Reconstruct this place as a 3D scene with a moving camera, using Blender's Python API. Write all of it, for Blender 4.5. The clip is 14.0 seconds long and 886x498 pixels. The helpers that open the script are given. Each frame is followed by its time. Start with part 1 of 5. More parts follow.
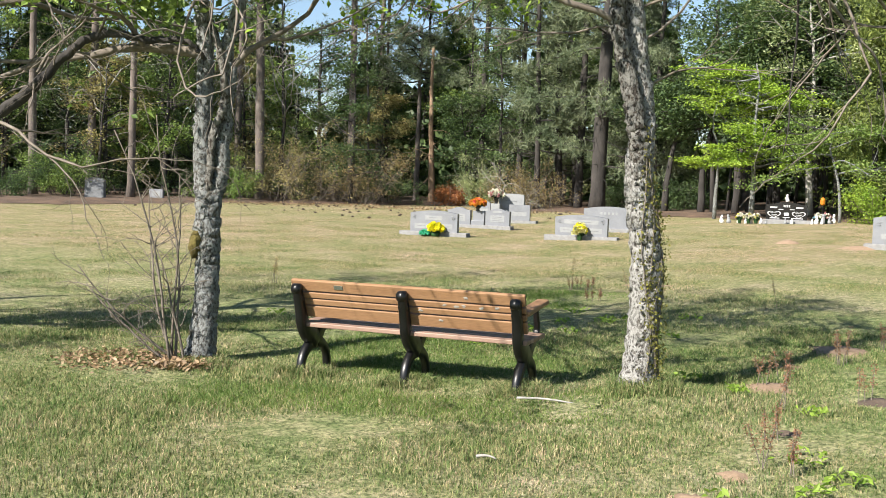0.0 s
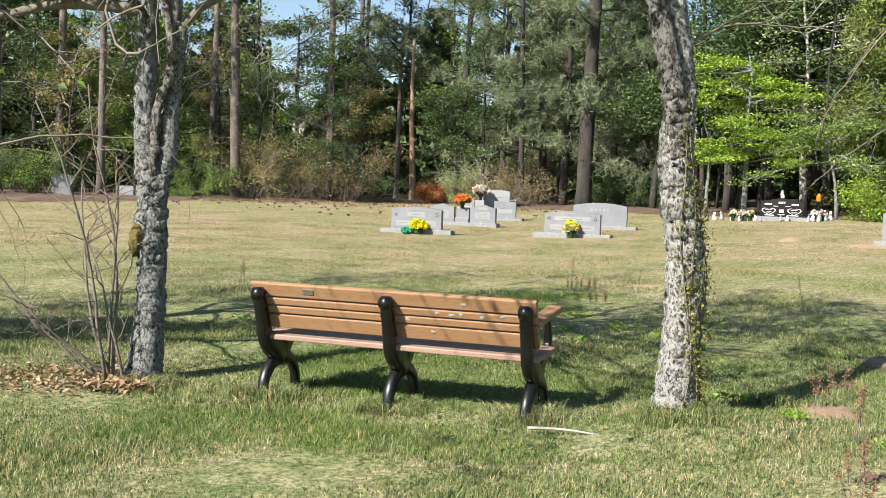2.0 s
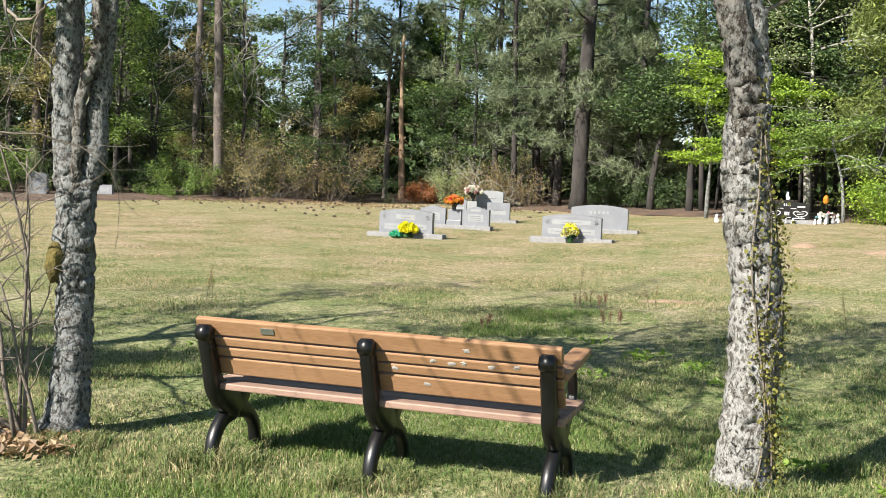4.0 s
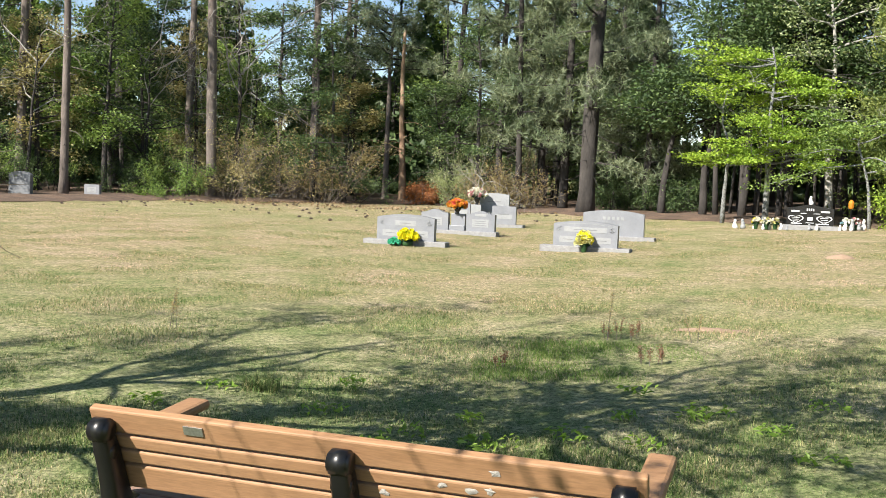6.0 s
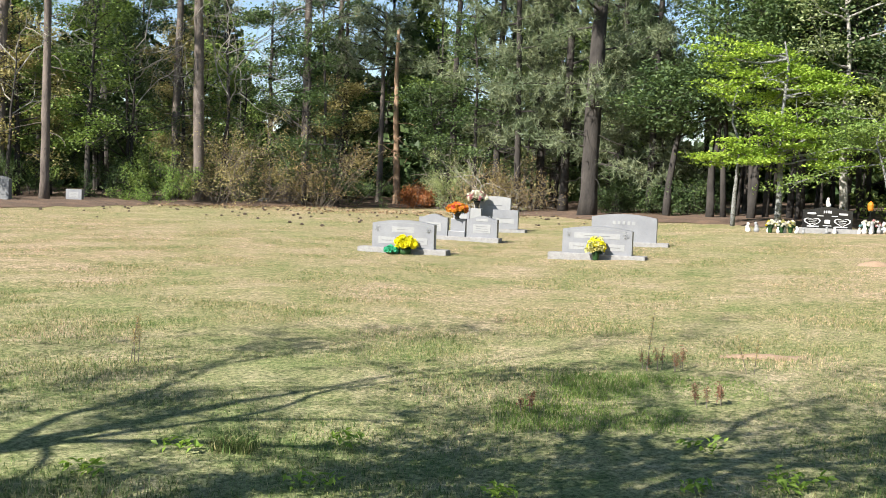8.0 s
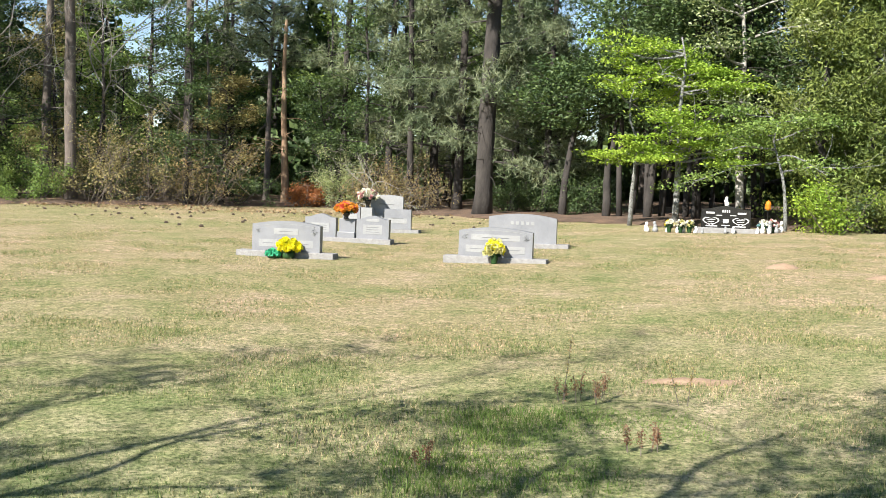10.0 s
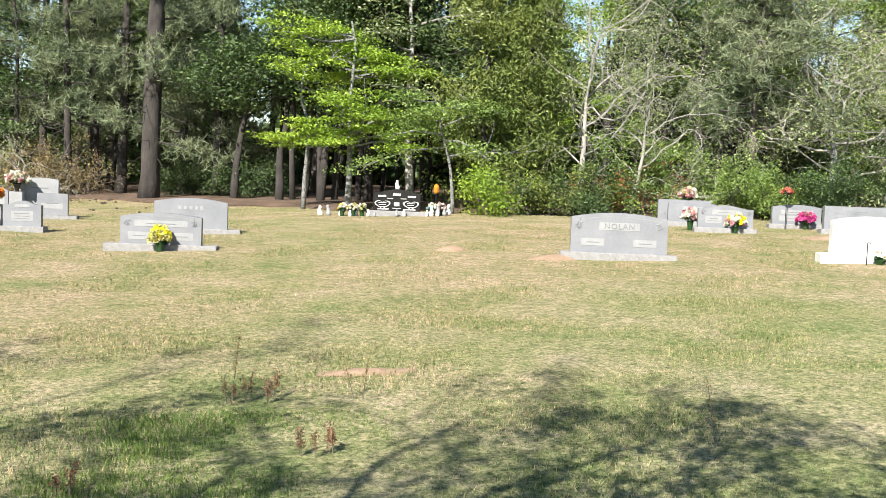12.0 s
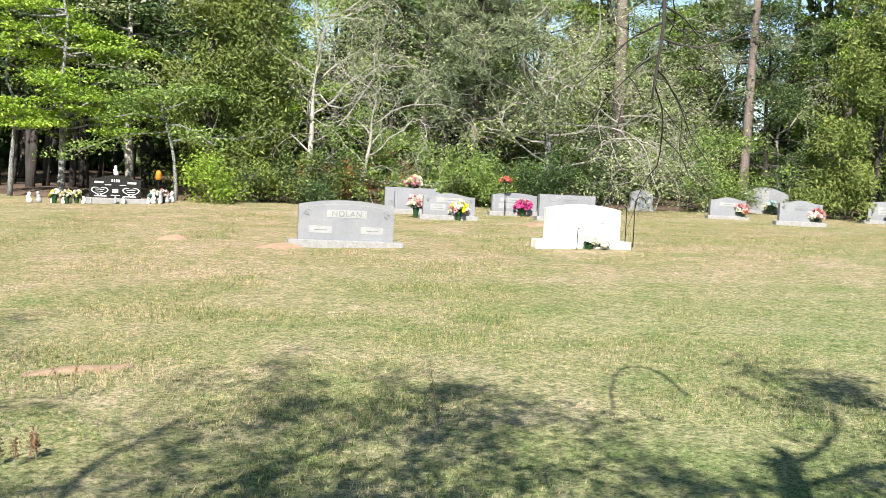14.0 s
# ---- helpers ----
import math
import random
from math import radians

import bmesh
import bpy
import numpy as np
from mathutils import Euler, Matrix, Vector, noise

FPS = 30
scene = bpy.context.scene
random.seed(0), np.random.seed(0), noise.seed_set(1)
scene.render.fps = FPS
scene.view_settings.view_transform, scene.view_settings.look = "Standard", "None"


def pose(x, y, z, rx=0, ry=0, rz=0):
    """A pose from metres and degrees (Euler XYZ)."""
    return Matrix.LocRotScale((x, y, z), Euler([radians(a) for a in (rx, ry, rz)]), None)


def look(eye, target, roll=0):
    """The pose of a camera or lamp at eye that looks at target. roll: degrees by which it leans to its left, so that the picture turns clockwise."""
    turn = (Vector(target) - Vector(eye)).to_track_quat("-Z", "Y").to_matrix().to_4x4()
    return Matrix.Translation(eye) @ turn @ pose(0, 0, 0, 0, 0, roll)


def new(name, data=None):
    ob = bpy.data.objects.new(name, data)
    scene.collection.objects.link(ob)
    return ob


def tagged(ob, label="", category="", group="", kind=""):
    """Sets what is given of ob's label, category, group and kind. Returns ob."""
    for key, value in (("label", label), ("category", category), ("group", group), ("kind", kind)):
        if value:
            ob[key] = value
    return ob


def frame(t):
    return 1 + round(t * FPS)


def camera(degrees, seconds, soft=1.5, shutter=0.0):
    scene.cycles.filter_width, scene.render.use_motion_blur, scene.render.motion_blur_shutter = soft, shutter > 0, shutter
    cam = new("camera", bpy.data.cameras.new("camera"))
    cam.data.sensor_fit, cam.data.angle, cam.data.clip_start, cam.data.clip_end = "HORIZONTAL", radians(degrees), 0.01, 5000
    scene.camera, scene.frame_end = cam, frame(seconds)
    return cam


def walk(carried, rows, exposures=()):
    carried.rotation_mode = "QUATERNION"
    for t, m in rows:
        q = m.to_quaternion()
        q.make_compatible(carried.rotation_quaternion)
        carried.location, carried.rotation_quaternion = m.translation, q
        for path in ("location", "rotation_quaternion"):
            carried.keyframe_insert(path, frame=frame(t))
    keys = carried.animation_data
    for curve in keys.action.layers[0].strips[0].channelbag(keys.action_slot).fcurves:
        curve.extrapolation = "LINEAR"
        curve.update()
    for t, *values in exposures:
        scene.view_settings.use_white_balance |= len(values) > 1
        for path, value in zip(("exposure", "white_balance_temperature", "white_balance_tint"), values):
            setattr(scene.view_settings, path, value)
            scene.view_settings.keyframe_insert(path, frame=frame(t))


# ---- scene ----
cam = camera(46.4, 14.0, 0.7)
PATH = [
    (0, (0.996, -7.907, 1.539), (0.814, -5.919, 1.422), 2.0),
    (0.5, (0.888, -7.566, 1.513), (0.714, -5.577, 1.396), 2.1),
    (1, (0.871, -7.21, 1.485), (0.711, -5.22, 1.367), 2.1),
    (1.5, (0.854, -6.878, 1.444), (0.696, -4.888, 1.324), 2.0),
    (2, (0.79, -6.515, 1.433), (0.647, -4.524, 1.316), 2.0),
    (2.5, (0.73, -6.201, 1.454), (0.61, -4.209, 1.336), 2.0),
    (3, (0.696, -5.839, 1.466), (0.575, -3.846, 1.347), 2.1),
    (5.5, (0.525, -3.785, 1.567), (0.402, -1.793, 1.446), 2.2),
    (6, (0.477, -3.313, 1.595), (0.354, -1.320, 1.473), 2.4),
    (6.5, (0.452, -2.905, 1.627), (0.327, -0.913, 1.505), 2.4),
    (7, (0.370, -2.51, 1.605), (0.244, -0.518, 1.487), 2.2),
    (9.5, (0.19, -0.745, 1.635), (0.196, 1.251, 1.519), 2.2),
    (10, (0.266, -0.361, 1.627), (0.362, 1.634, 1.513), 2.2),
    (10.5, (0.296, -0.144, 1.638), (0.534, 1.838, 1.522), 2.1),
    (11, (0.299, -0.009, 1.665), (0.706, 1.946, 1.546), 2.1),
    (11.5, (0.348, 0.048, 1.649), (0.931, 1.957, 1.528), 2.1),
    (12, (0.397, 0.097, 1.636), (1.102, 1.965, 1.514), 2.3),
    (12.5, (0.426, 0.116, 1.631), (1.24, 1.938, 1.51), 2.3),
    (13, (0.443, 0.131, 1.629), (1.377, 1.896, 1.507), 2.4),
    (13.5, (0.464, 0.165, 1.629), (1.529, 1.854, 1.506), 2.6),
    (14, (0.481, 0.178, 1.63), (1.643, 1.801, 1.507), 2.7),
]
walk(cam, [(t, look(eye, target, roll)) for t, eye, target, roll in PATH], [(0, 1.36), (4, 1.40), (8, 1.48), (14, 1.53)])

SUN_AZ, SUN_EL = 223.0, 38.0

# ---- world and sun ----
world = bpy.data.worlds.new("sky")
scene.world = world
world.use_nodes = True
wn = world.node_tree
sky = wn.nodes.new("ShaderNodeTexSky")
sky.sky_type = "NISHITA"
sky.sun_disc = False
sky.sun_elevation = radians(SUN_EL)
sky.sun_rotation = radians(SUN_AZ)
sky.air_density, sky.dust_density, sky.ozone_density = 1.0, 0.2, 1.6
wn.links.new(sky.outputs["Color"], wn.nodes["Background"].inputs["Color"])
wn.nodes["Background"].inputs["Strength"].default_value = 0.062
sun_data = bpy.data.lights.new("sun", "SUN")
sun_data.energy, sun_data.angle, sun_data.color = 5.0, radians(0.55), (1.0, 0.93, 0.83)
sun = new("sun", sun_data)
ca, ce = radians(SUN_AZ), radians(SUN_EL)
sun.matrix_world = look((60 * math.sin(ca) * math.cos(ce), 60 * math.cos(ca) * math.cos(ce), 60 * math.sin(ce)), (0, 0, 0))


# ---- ground height ----
def ground_z(x, y):
    """Gentle rise towards the woods and to the east."""
    x, y = np.asarray(x, float), np.asarray(y, float)
    yy = np.clip(y, -60, 80)
    z = 0.02 * np.minimum(yy, 20) + 0.011 * np.maximum(0, yy - 20)
    z = z + 0.8 * (1 - np.exp(-(np.maximum(x, 0) / 15) ** 1.3))
    z = z + 0.135 * np.exp(-((x - 1.85) ** 2 + (y + 0.3) ** 2) / 0.36)
    return z


def gz(x, y):
    return float(ground_z(x, y))


# ---- materials ----
def node_mat(name):
    m = bpy.data.materials.new(name)
    m.use_nodes = True
    nt = m.node_tree
    return m, nt, nt.nodes["Principled BSDF"]


def add(nt, kind, **inputs):
    n = nt.nodes.new(kind)
    for k, v in inputs.items():
        n.inputs[k.replace("_", " ")].default_value = v
    return n


def ramp(nt, source, stops):
    r = nt.nodes.new("ShaderNodeValToRGB")
    el = r.color_ramp.elements
    while len(el) < len(stops):
        el.new(0.5)
    for e, (p, c) in zip(el, stops):
        e.position, e.color = p, (*c, 1)
    nt.links.new(source, r.inputs["Fac"])
    return r.outputs["Color"]


def mix(nt, fac, a, b, how="MIX"):
    n = nt.nodes.new("ShaderNodeMix")
    n.data_type, n.blend_type = "RGBA", how
    for sock, v in ((n.inputs[0], fac), (n.inputs[6], a), (n.inputs[7], b)):
        if isinstance(v, bpy.types.NodeSocket):
            nt.links.new(v, sock)
        else:
            sock.default_value = v if isinstance(v, float) else (*v, 1)
    return n.outputs[2]


def noise_fac(nt, scale, detail=4.0, where="position", rough=0.6, stretch=None):
    if where == "position":
        src = nt.nodes.new("ShaderNodeNewGeometry").outputs["Position"]
    else:
        src = nt.nodes.new("ShaderNodeTexCoord").outputs["Object"]
    if stretch:
        mp = nt.nodes.new("ShaderNodeMapping")
        mp.inputs["Scale"].default_value = stretch
        nt.links.new(src, mp.inputs["Vector"])
        src = mp.outputs["Vector"]
    n = add(nt, "ShaderNodeTexNoise", Scale=scale, Detail=detail, Roughness=rough)
    nt.links.new(src, n.inputs["Vector"])
    return n.outputs["Fac"]


def bumped(nt, bsdf, fac, strength, distance=0.01):
    b = add(nt, "ShaderNodeBump", Strength=strength, Distance=distance)
    nt.links.new(fac, b.inputs["Height"])
    nt.links.new(b.outputs["Normal"], bsdf.inputs["Normal"])


def plain(name, c1, c2, scale=8.0, rough=0.6, bump=0.2, where="object", fine=60.0, metal=0.0, dist=0.01, stretch=None):
    """Two-tone surface with a coarse and a fine variation and light relief."""
    m, nt, b = node_mat(name)
    coarse = noise_fac(nt, scale, 5, where, 0.6, stretch)
    small = noise_fac(nt, fine, 3, where, 0.6, stretch)
    col = ramp(nt, coarse, [(0.3, c1), (0.7, c2)])
    dark = ramp(nt, small, [(0.3, (0.72, 0.72, 0.72)), (0.7, (1.0, 1.0, 1.0))])
    nt.links.new(mix(nt, 1.0, col, dark, "MULTIPLY"), b.inputs["Base Color"])
    b.inputs["Roughness"].default_value, b.inputs["Metallic"].default_value = rough, metal
    if bump:
        bumped(nt, b, small, bump, dist)
    return m


def leaf_mat(name, dark, mid, light, through_light=0.3, rough=0.5, scale=0.5):
    """Leaf blades: each leaf its own tone, clumps drift in tone, light passes through."""
    m, nt, b = node_mat(name)
    rnd = nt.nodes.new("ShaderNodeNewGeometry").outputs["Random Per Island"]
    col = ramp(nt, rnd, [(0.0, dark), (0.55, mid), (1.0, light)])
    big = ramp(nt, noise_fac(nt, scale, 3), [(0.3, (0.62, 0.7, 0.62)), (0.7, (1.12, 1.06, 1.0))])
    col = mix(nt, 1.0, col, big, "MULTIPLY")
    nt.links.new(col, b.inputs["Base Color"])
    b.inputs["Roughness"].default_value = rough
    b.inputs["Specular IOR Level"].default_value = 0.3
    t = nt.nodes.new("ShaderNodeBsdfTranslucent")
    nt.links.new(mix(nt, 1.0, col, (1.25, 1.25, 0.75), "MULTIPLY"), t.inputs["Color"])
    ms = nt.nodes.new("ShaderNodeMixShader")
    ms.inputs[0].default_value = through_light
    nt.links.new(b.outputs[0], ms.inputs[1])
    nt.links.new(t.outputs[0], ms.inputs[2])
    nt.links.new(ms.outputs[0], nt.nodes["Material Output"].inputs["Surface"])
    return m


def lawn_colour(nt):
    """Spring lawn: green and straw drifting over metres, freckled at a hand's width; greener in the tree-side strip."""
    big = noise_fac(nt, 0.16, 4)
    midn = noise_fac(nt, 1.1, 6, "position", 0.7)
    fine = noise_fac(nt, 30.0, 5, "position", 0.75)
    speck = noise_fac(nt, 9.0, 5, "position", 0.75)
    col = ramp(nt, midn, [(0.28, (0.150, 0.186, 0.076)), (0.48, (0.248, 0.234, 0.128)), (0.68, (0.325, 0.278, 0.190))])
    warm = ramp(nt, big, [(0.38, (0.90, 0.97, 0.85)), (0.62, (1.08, 1.03, 1.04))])
    col = mix(nt, 1.0, col, warm, "MULTIPLY")
    freck = ramp(nt, fine, [(0.36, (0.30, 0.36, 0.28)), (0.60, (1.34, 1.30, 1.26))])
    col = mix(nt, 1.0, col, freck, "MULTIPLY")
    blot = ramp(nt, speck, [(0.36, (0.58, 0.68, 0.52)), (0.60, (1.18, 1.12, 1.10))])
    col = mix(nt, 1.0, col, blot, "MULTIPLY")
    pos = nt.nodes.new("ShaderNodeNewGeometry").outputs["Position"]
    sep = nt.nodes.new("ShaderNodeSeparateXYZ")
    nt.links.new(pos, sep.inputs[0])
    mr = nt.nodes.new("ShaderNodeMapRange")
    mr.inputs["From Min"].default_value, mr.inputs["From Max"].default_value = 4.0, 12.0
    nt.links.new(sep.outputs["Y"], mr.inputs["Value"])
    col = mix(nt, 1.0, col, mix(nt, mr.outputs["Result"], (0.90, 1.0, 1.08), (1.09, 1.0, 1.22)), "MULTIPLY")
    return col, fine, midn


def make_lawn():
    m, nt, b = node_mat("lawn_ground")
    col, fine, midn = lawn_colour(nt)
    bare = ramp(nt, noise_fac(nt, 0.9, 6, "position", 0.7), [(0.66, (0, 0, 0)), (0.74, (1, 1, 1))])
    sand = mix(nt, fine, (0.17, 0.115, 0.075), (0.26, 0.19, 0.125))
    sep = nt.nodes.new("ShaderNodeRGBToBW")
    nt.links.new(bare, sep.inputs[0])
    nt.links.new(mix(nt, sep.outputs[0], col, sand), b.inputs["Base Color"])
    b.inputs["Roughness"].default_value = 0.95
    b.inputs["Specular IOR Level"].default_value = 0.1
    bumped(nt, b, fine, 0.7, 0.03)
    return m


def make_blades():
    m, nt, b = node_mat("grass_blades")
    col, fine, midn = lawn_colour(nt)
    rnd = nt.nodes.new("ShaderNodeNewGeometry").outputs["Random Per Island"]
    tone = ramp(nt, rnd, [(0.0, (0.42, 0.72, 0.40)), (0.5, (0.98, 1.15, 0.86)), (0.75, (1.45, 1.3, 1.25)), (1.0, (1.9, 1.6, 1.8))])
    col = mix(nt, 1.0, col, tone, "MULTIPLY")
    nt.links.new(col, b.inputs["Base Color"])
    b.inputs["Roughness"].default_value = 0.6
    b.inputs["Specular IOR Level"].default_value = 0.25
    t = nt.nodes.new("ShaderNodeBsdfTranslucent")
    nt.links.new(col, t.inputs["Color"])
    ms = nt.nodes.new("ShaderNodeMixShader")
    ms.inputs[0].default_value = 0.35
    nt.links.new(b.outputs[0], ms.inputs[1])
    nt.links.new(t.outputs[0], ms.inputs[2])
    nt.links.new(ms.outputs[0], nt.nodes["Material Output"].inputs["Surface"])
    return m


def make_lichen_bark(name, pale, grey, dark, scale=9.0):
    """Dark bark overgrown with pale crusts of lichen."""
    m, nt, b = node_mat(name)
    ridges = noise_fac(nt, 34, 7, "object", 0.75, (1, 1, 0.45))
    crust = noise_fac(nt, scale, 7, "object", 0.72, (1, 1, 0.7))
    base = ramp(nt, ridges, [(0.35, dark), (0.6, grey)])
    patch = ramp(nt, crust, [(0.435, (0, 0, 0)), (0.50, (1, 1, 1))])
    bw = nt.nodes.new("ShaderNodeRGBToBW")
    nt.links.new(patch, bw.inputs[0])
    fine = noise_fac(nt, 70, 3, "object")
    crustcol = mix(nt, fine, tuple(0.6 * c for c in pale), pale)
    crack = ramp(nt, noise_fac(nt, scale * 1.7, 5, "object", 0.7, (1, 1, 0.6)), [(0.36, (0, 0, 0)), (0.45, (1, 1, 1))])
    cbw = nt.nodes.new("ShaderNodeRGBToBW")
    nt.links.new(crack, cbw.inputs[0])
    body = mix(nt, bw.outputs[0], base, crustcol)
    nt.links.new(mix(nt, cbw.outputs[0], dark, body), b.inputs["Base Color"])
    b.inputs["Roughness"].default_value = 0.9
    b.inputs["Specular IOR Level"].default_value = 0.2
    mixh = nt.nodes.new("ShaderNodeMath")
    mixh.operation = "ADD"
    nt.links.new(cbw.outputs[0], mixh.inputs[0])
    nt.links.new(crust, mixh.inputs[1])
    bumped(nt, b, mixh.outputs[0], 1.0, 0.03)
    return m


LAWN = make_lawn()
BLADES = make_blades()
BARK_PALE = make_lichen_bark("lichen_bark_pale", (0.43, 0.425, 0.405), (0.19, 0.183, 0.17), (0.075, 0.066, 0.055), 34.0)
BARK_GREY = make_lichen_bark("lichen_bark_grey", (0.31, 0.325, 0.32), (0.15, 0.145, 0.135), (0.055, 0.052, 0.047), 38.0)
BARK_MOTTLED = make_lichen_bark("lichen_bark_mottled", (0.24, 0.235, 0.215), (0.085, 0.072, 0.06), (0.022, 0.019, 0.016), 30.0)
BARK_PINE = plain("pine_bark", (0.075, 0.062, 0.055), (0.185, 0.155, 0.135), 3.0, 0.95, 0.8, "object", 22.0, 0, 0.03, (1, 1, 0.35))
BARK_SNAG = plain("peeled_pine_wood", (0.24, 0.15, 0.09), (0.32, 0.225, 0.15), 2.0, 0.9, 0.5, "object", 18.0, 0, 0.02, (1, 1, 0.2))
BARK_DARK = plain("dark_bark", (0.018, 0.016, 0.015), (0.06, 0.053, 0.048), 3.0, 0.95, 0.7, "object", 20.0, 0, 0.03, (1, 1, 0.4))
BARK_SILVER = plain("silver_bark", (0.23, 0.22, 0.20), (0.41, 0.395, 0.365), 5.0, 0.9, 0.4, "object", 30.0)
TWIG = plain("twig_bark", (0.11, 0.09, 0.07), (0.22, 0.19, 0.16), 8.0, 0.9, 0.2, "object", 40.0)
LEAF_LIME = leaf_mat("lime_leaf", (0.13, 0.225, 0.025), (0.25, 0.37, 0.045), (0.38, 0.51, 0.09))
LEAF_MID = leaf_mat("green_leaf", (0.10, 0.165, 0.046), (0.18, 0.27, 0.072), (0.31, 0.41, 0.125))
LEAF_DARK = leaf_mat("dark_leaf", (0.036, 0.066, 0.030), (0.075, 0.122, 0.052), (0.15, 0.215, 0.085))
LEAF_SAGE = leaf_mat("sage_leaf", (0.14, 0.185, 0.085), (0.25, 0.3, 0.15), (0.38, 0.43, 0.24))
LEAF_BROWN = leaf_mat("brown_leaf", (0.17, 0.12, 0.06), (0.28, 0.215, 0.11), (0.37, 0.32, 0.17), 0.3)
LEAF_TAN = leaf_mat("olive_tan_leaf", (0.20, 0.17, 0.075), (0.34, 0.30, 0.145), (0.46, 0.42, 0.21), 0.3)
LEAF_RUST = leaf_mat("rust_leaf", (0.20, 0.07, 0.03), (0.34, 0.13, 0.05), (0.42, 0.20, 0.09), 0.3)
NEEDLES = leaf_mat("pine_needles", (0.085, 0.11, 0.070), (0.165, 0.205, 0.130), (0.29, 0.335, 0.215), 0.25)
CEDAR = leaf_mat("cedar_sprays", (0.085, 0.12, 0.036), (0.165, 0.215, 0.062), (0.28, 0.335, 0.105), 0.35)
STRAW = plain("pine_straw", (0.062, 0.042, 0.030), (0.155, 0.098, 0.064), 1.4, 0.95, 0.8, "position", 26.0, 0, 0.03)
SANDY = plain("bare_sand", (0.23, 0.155, 0.10), (0.31, 0.22, 0.15), 5.0, 0.95, 0.6, "position", 40.0, 0, 0.01)
GRANITE = plain("grey_granite", (0.165, 0.175, 0.195), (0.215, 0.225, 0.245), 3.0, 0.45, 0.05, "object", 160.0)
GRANITE_PALE = plain("frosted_granite", (0.225, 0.235, 0.245), (0.275, 0.285, 0.29), 6.0, 0.7, 0.1, "object", 160.0)
GRANITE_ROUGH = plain("rock_pitched_granite", (0.20, 0.20, 0.20), (0.29, 0.29, 0.29), 12.0, 0.85, 0.8, "object", 45.0, 0, 0.02)
MARBLE = plain("white_marble", (0.80, 0.80, 0.79), (0.86, 0.86, 0.85), 4.0, 0.35, 0.03, "object", 90.0)
BLACK_STONE = plain("black_granite", (0.008, 0.008, 0.010), (0.018, 0.018, 0.02), 6.0, 0.12, 0.0, "object", 150.0)
ENGRAVED = plain("engraved_white", (0.40, 0.40, 0.41), (0.52, 0.52, 0.52), 12.0, 0.8, 0.1, "object", 120.0)
ENGRAVED_DARK = plain("engraved_grey", (0.135, 0.145, 0.155), (0.185, 0.195, 0.205), 12.0, 0.8, 0.1, "object", 120.0)
WHITE_PAINT = plain("white_glaze", (0.74, 0.73, 0.70), (0.82, 0.81, 0.79), 8.0, 0.4, 0.05, "object", 90.0)
IRON = plain("black_iron", (0.0035, 0.0035, 0.004), (0.007, 0.007, 0.008), 14.0, 0.36, 0.1, "object", 120.0, 0.0, 0.003)
PLANK = plain("tan_plastic_plank", (0.26, 0.14, 0.068), (0.33, 0.19, 0.10), 2.5, 0.55, 0.15, "object", 40.0, 0, 0.003, (0.4, 4, 4))
SEATPLANK = plain("faded_pink_plank", (0.24, 0.15, 0.11), (0.31, 0.205, 0.155), 2.5, 0.6, 0.15, "object", 40.0, 0, 0.003, (0.4, 4, 4))
STEEL = plain("galvanised_steel", (0.45, 0.46, 0.47), (0.60, 0.61, 0.62), 10.0, 0.35, 0.1, "object", 80.0, 0.9)
DROPPING = plain("pale_stain", (0.30, 0.28, 0.25), (0.38, 0.36, 0.33), 30.0, 0.8, 0.3, "object", 160.0)
MOSS = plain("moss", (0.09, 0.07, 0.02), (0.17, 0.14, 0.035), 14.0, 1.0, 1.0, "object", 60.0, 0, 0.02)
PETAL = {}
for key, c in dict(yellow=(0.80, 0.72, 0.02), orange=(0.55, 0.21, 0.02), pink=(0.5, 0.24, 0.28), magenta=(0.55, 0.06, 0.28), white=(0.74, 0.71, 0.68),
                   red=(0.62, 0.10, 0.07), cream=(0.55, 0.52, 0.24), teal=(0.05, 0.42, 0.26), blue=(0.30, 0.50, 0.62), coral=(0.50, 0.15, 0.12)).items():
    PETAL[key] = leaf_mat(key + "_petal", tuple(0.72 * v for v in c), c, tuple(min(0.9, 1.12 * v) for v in c), 0.25, 0.6, 9.0)
DARK_GREEN = leaf_mat("silk_leaf", (0.012, 0.03, 0.012), (0.02, 0.06, 0.02), (0.04, 0.11, 0.03), 0.1, 0.5, 9.0)


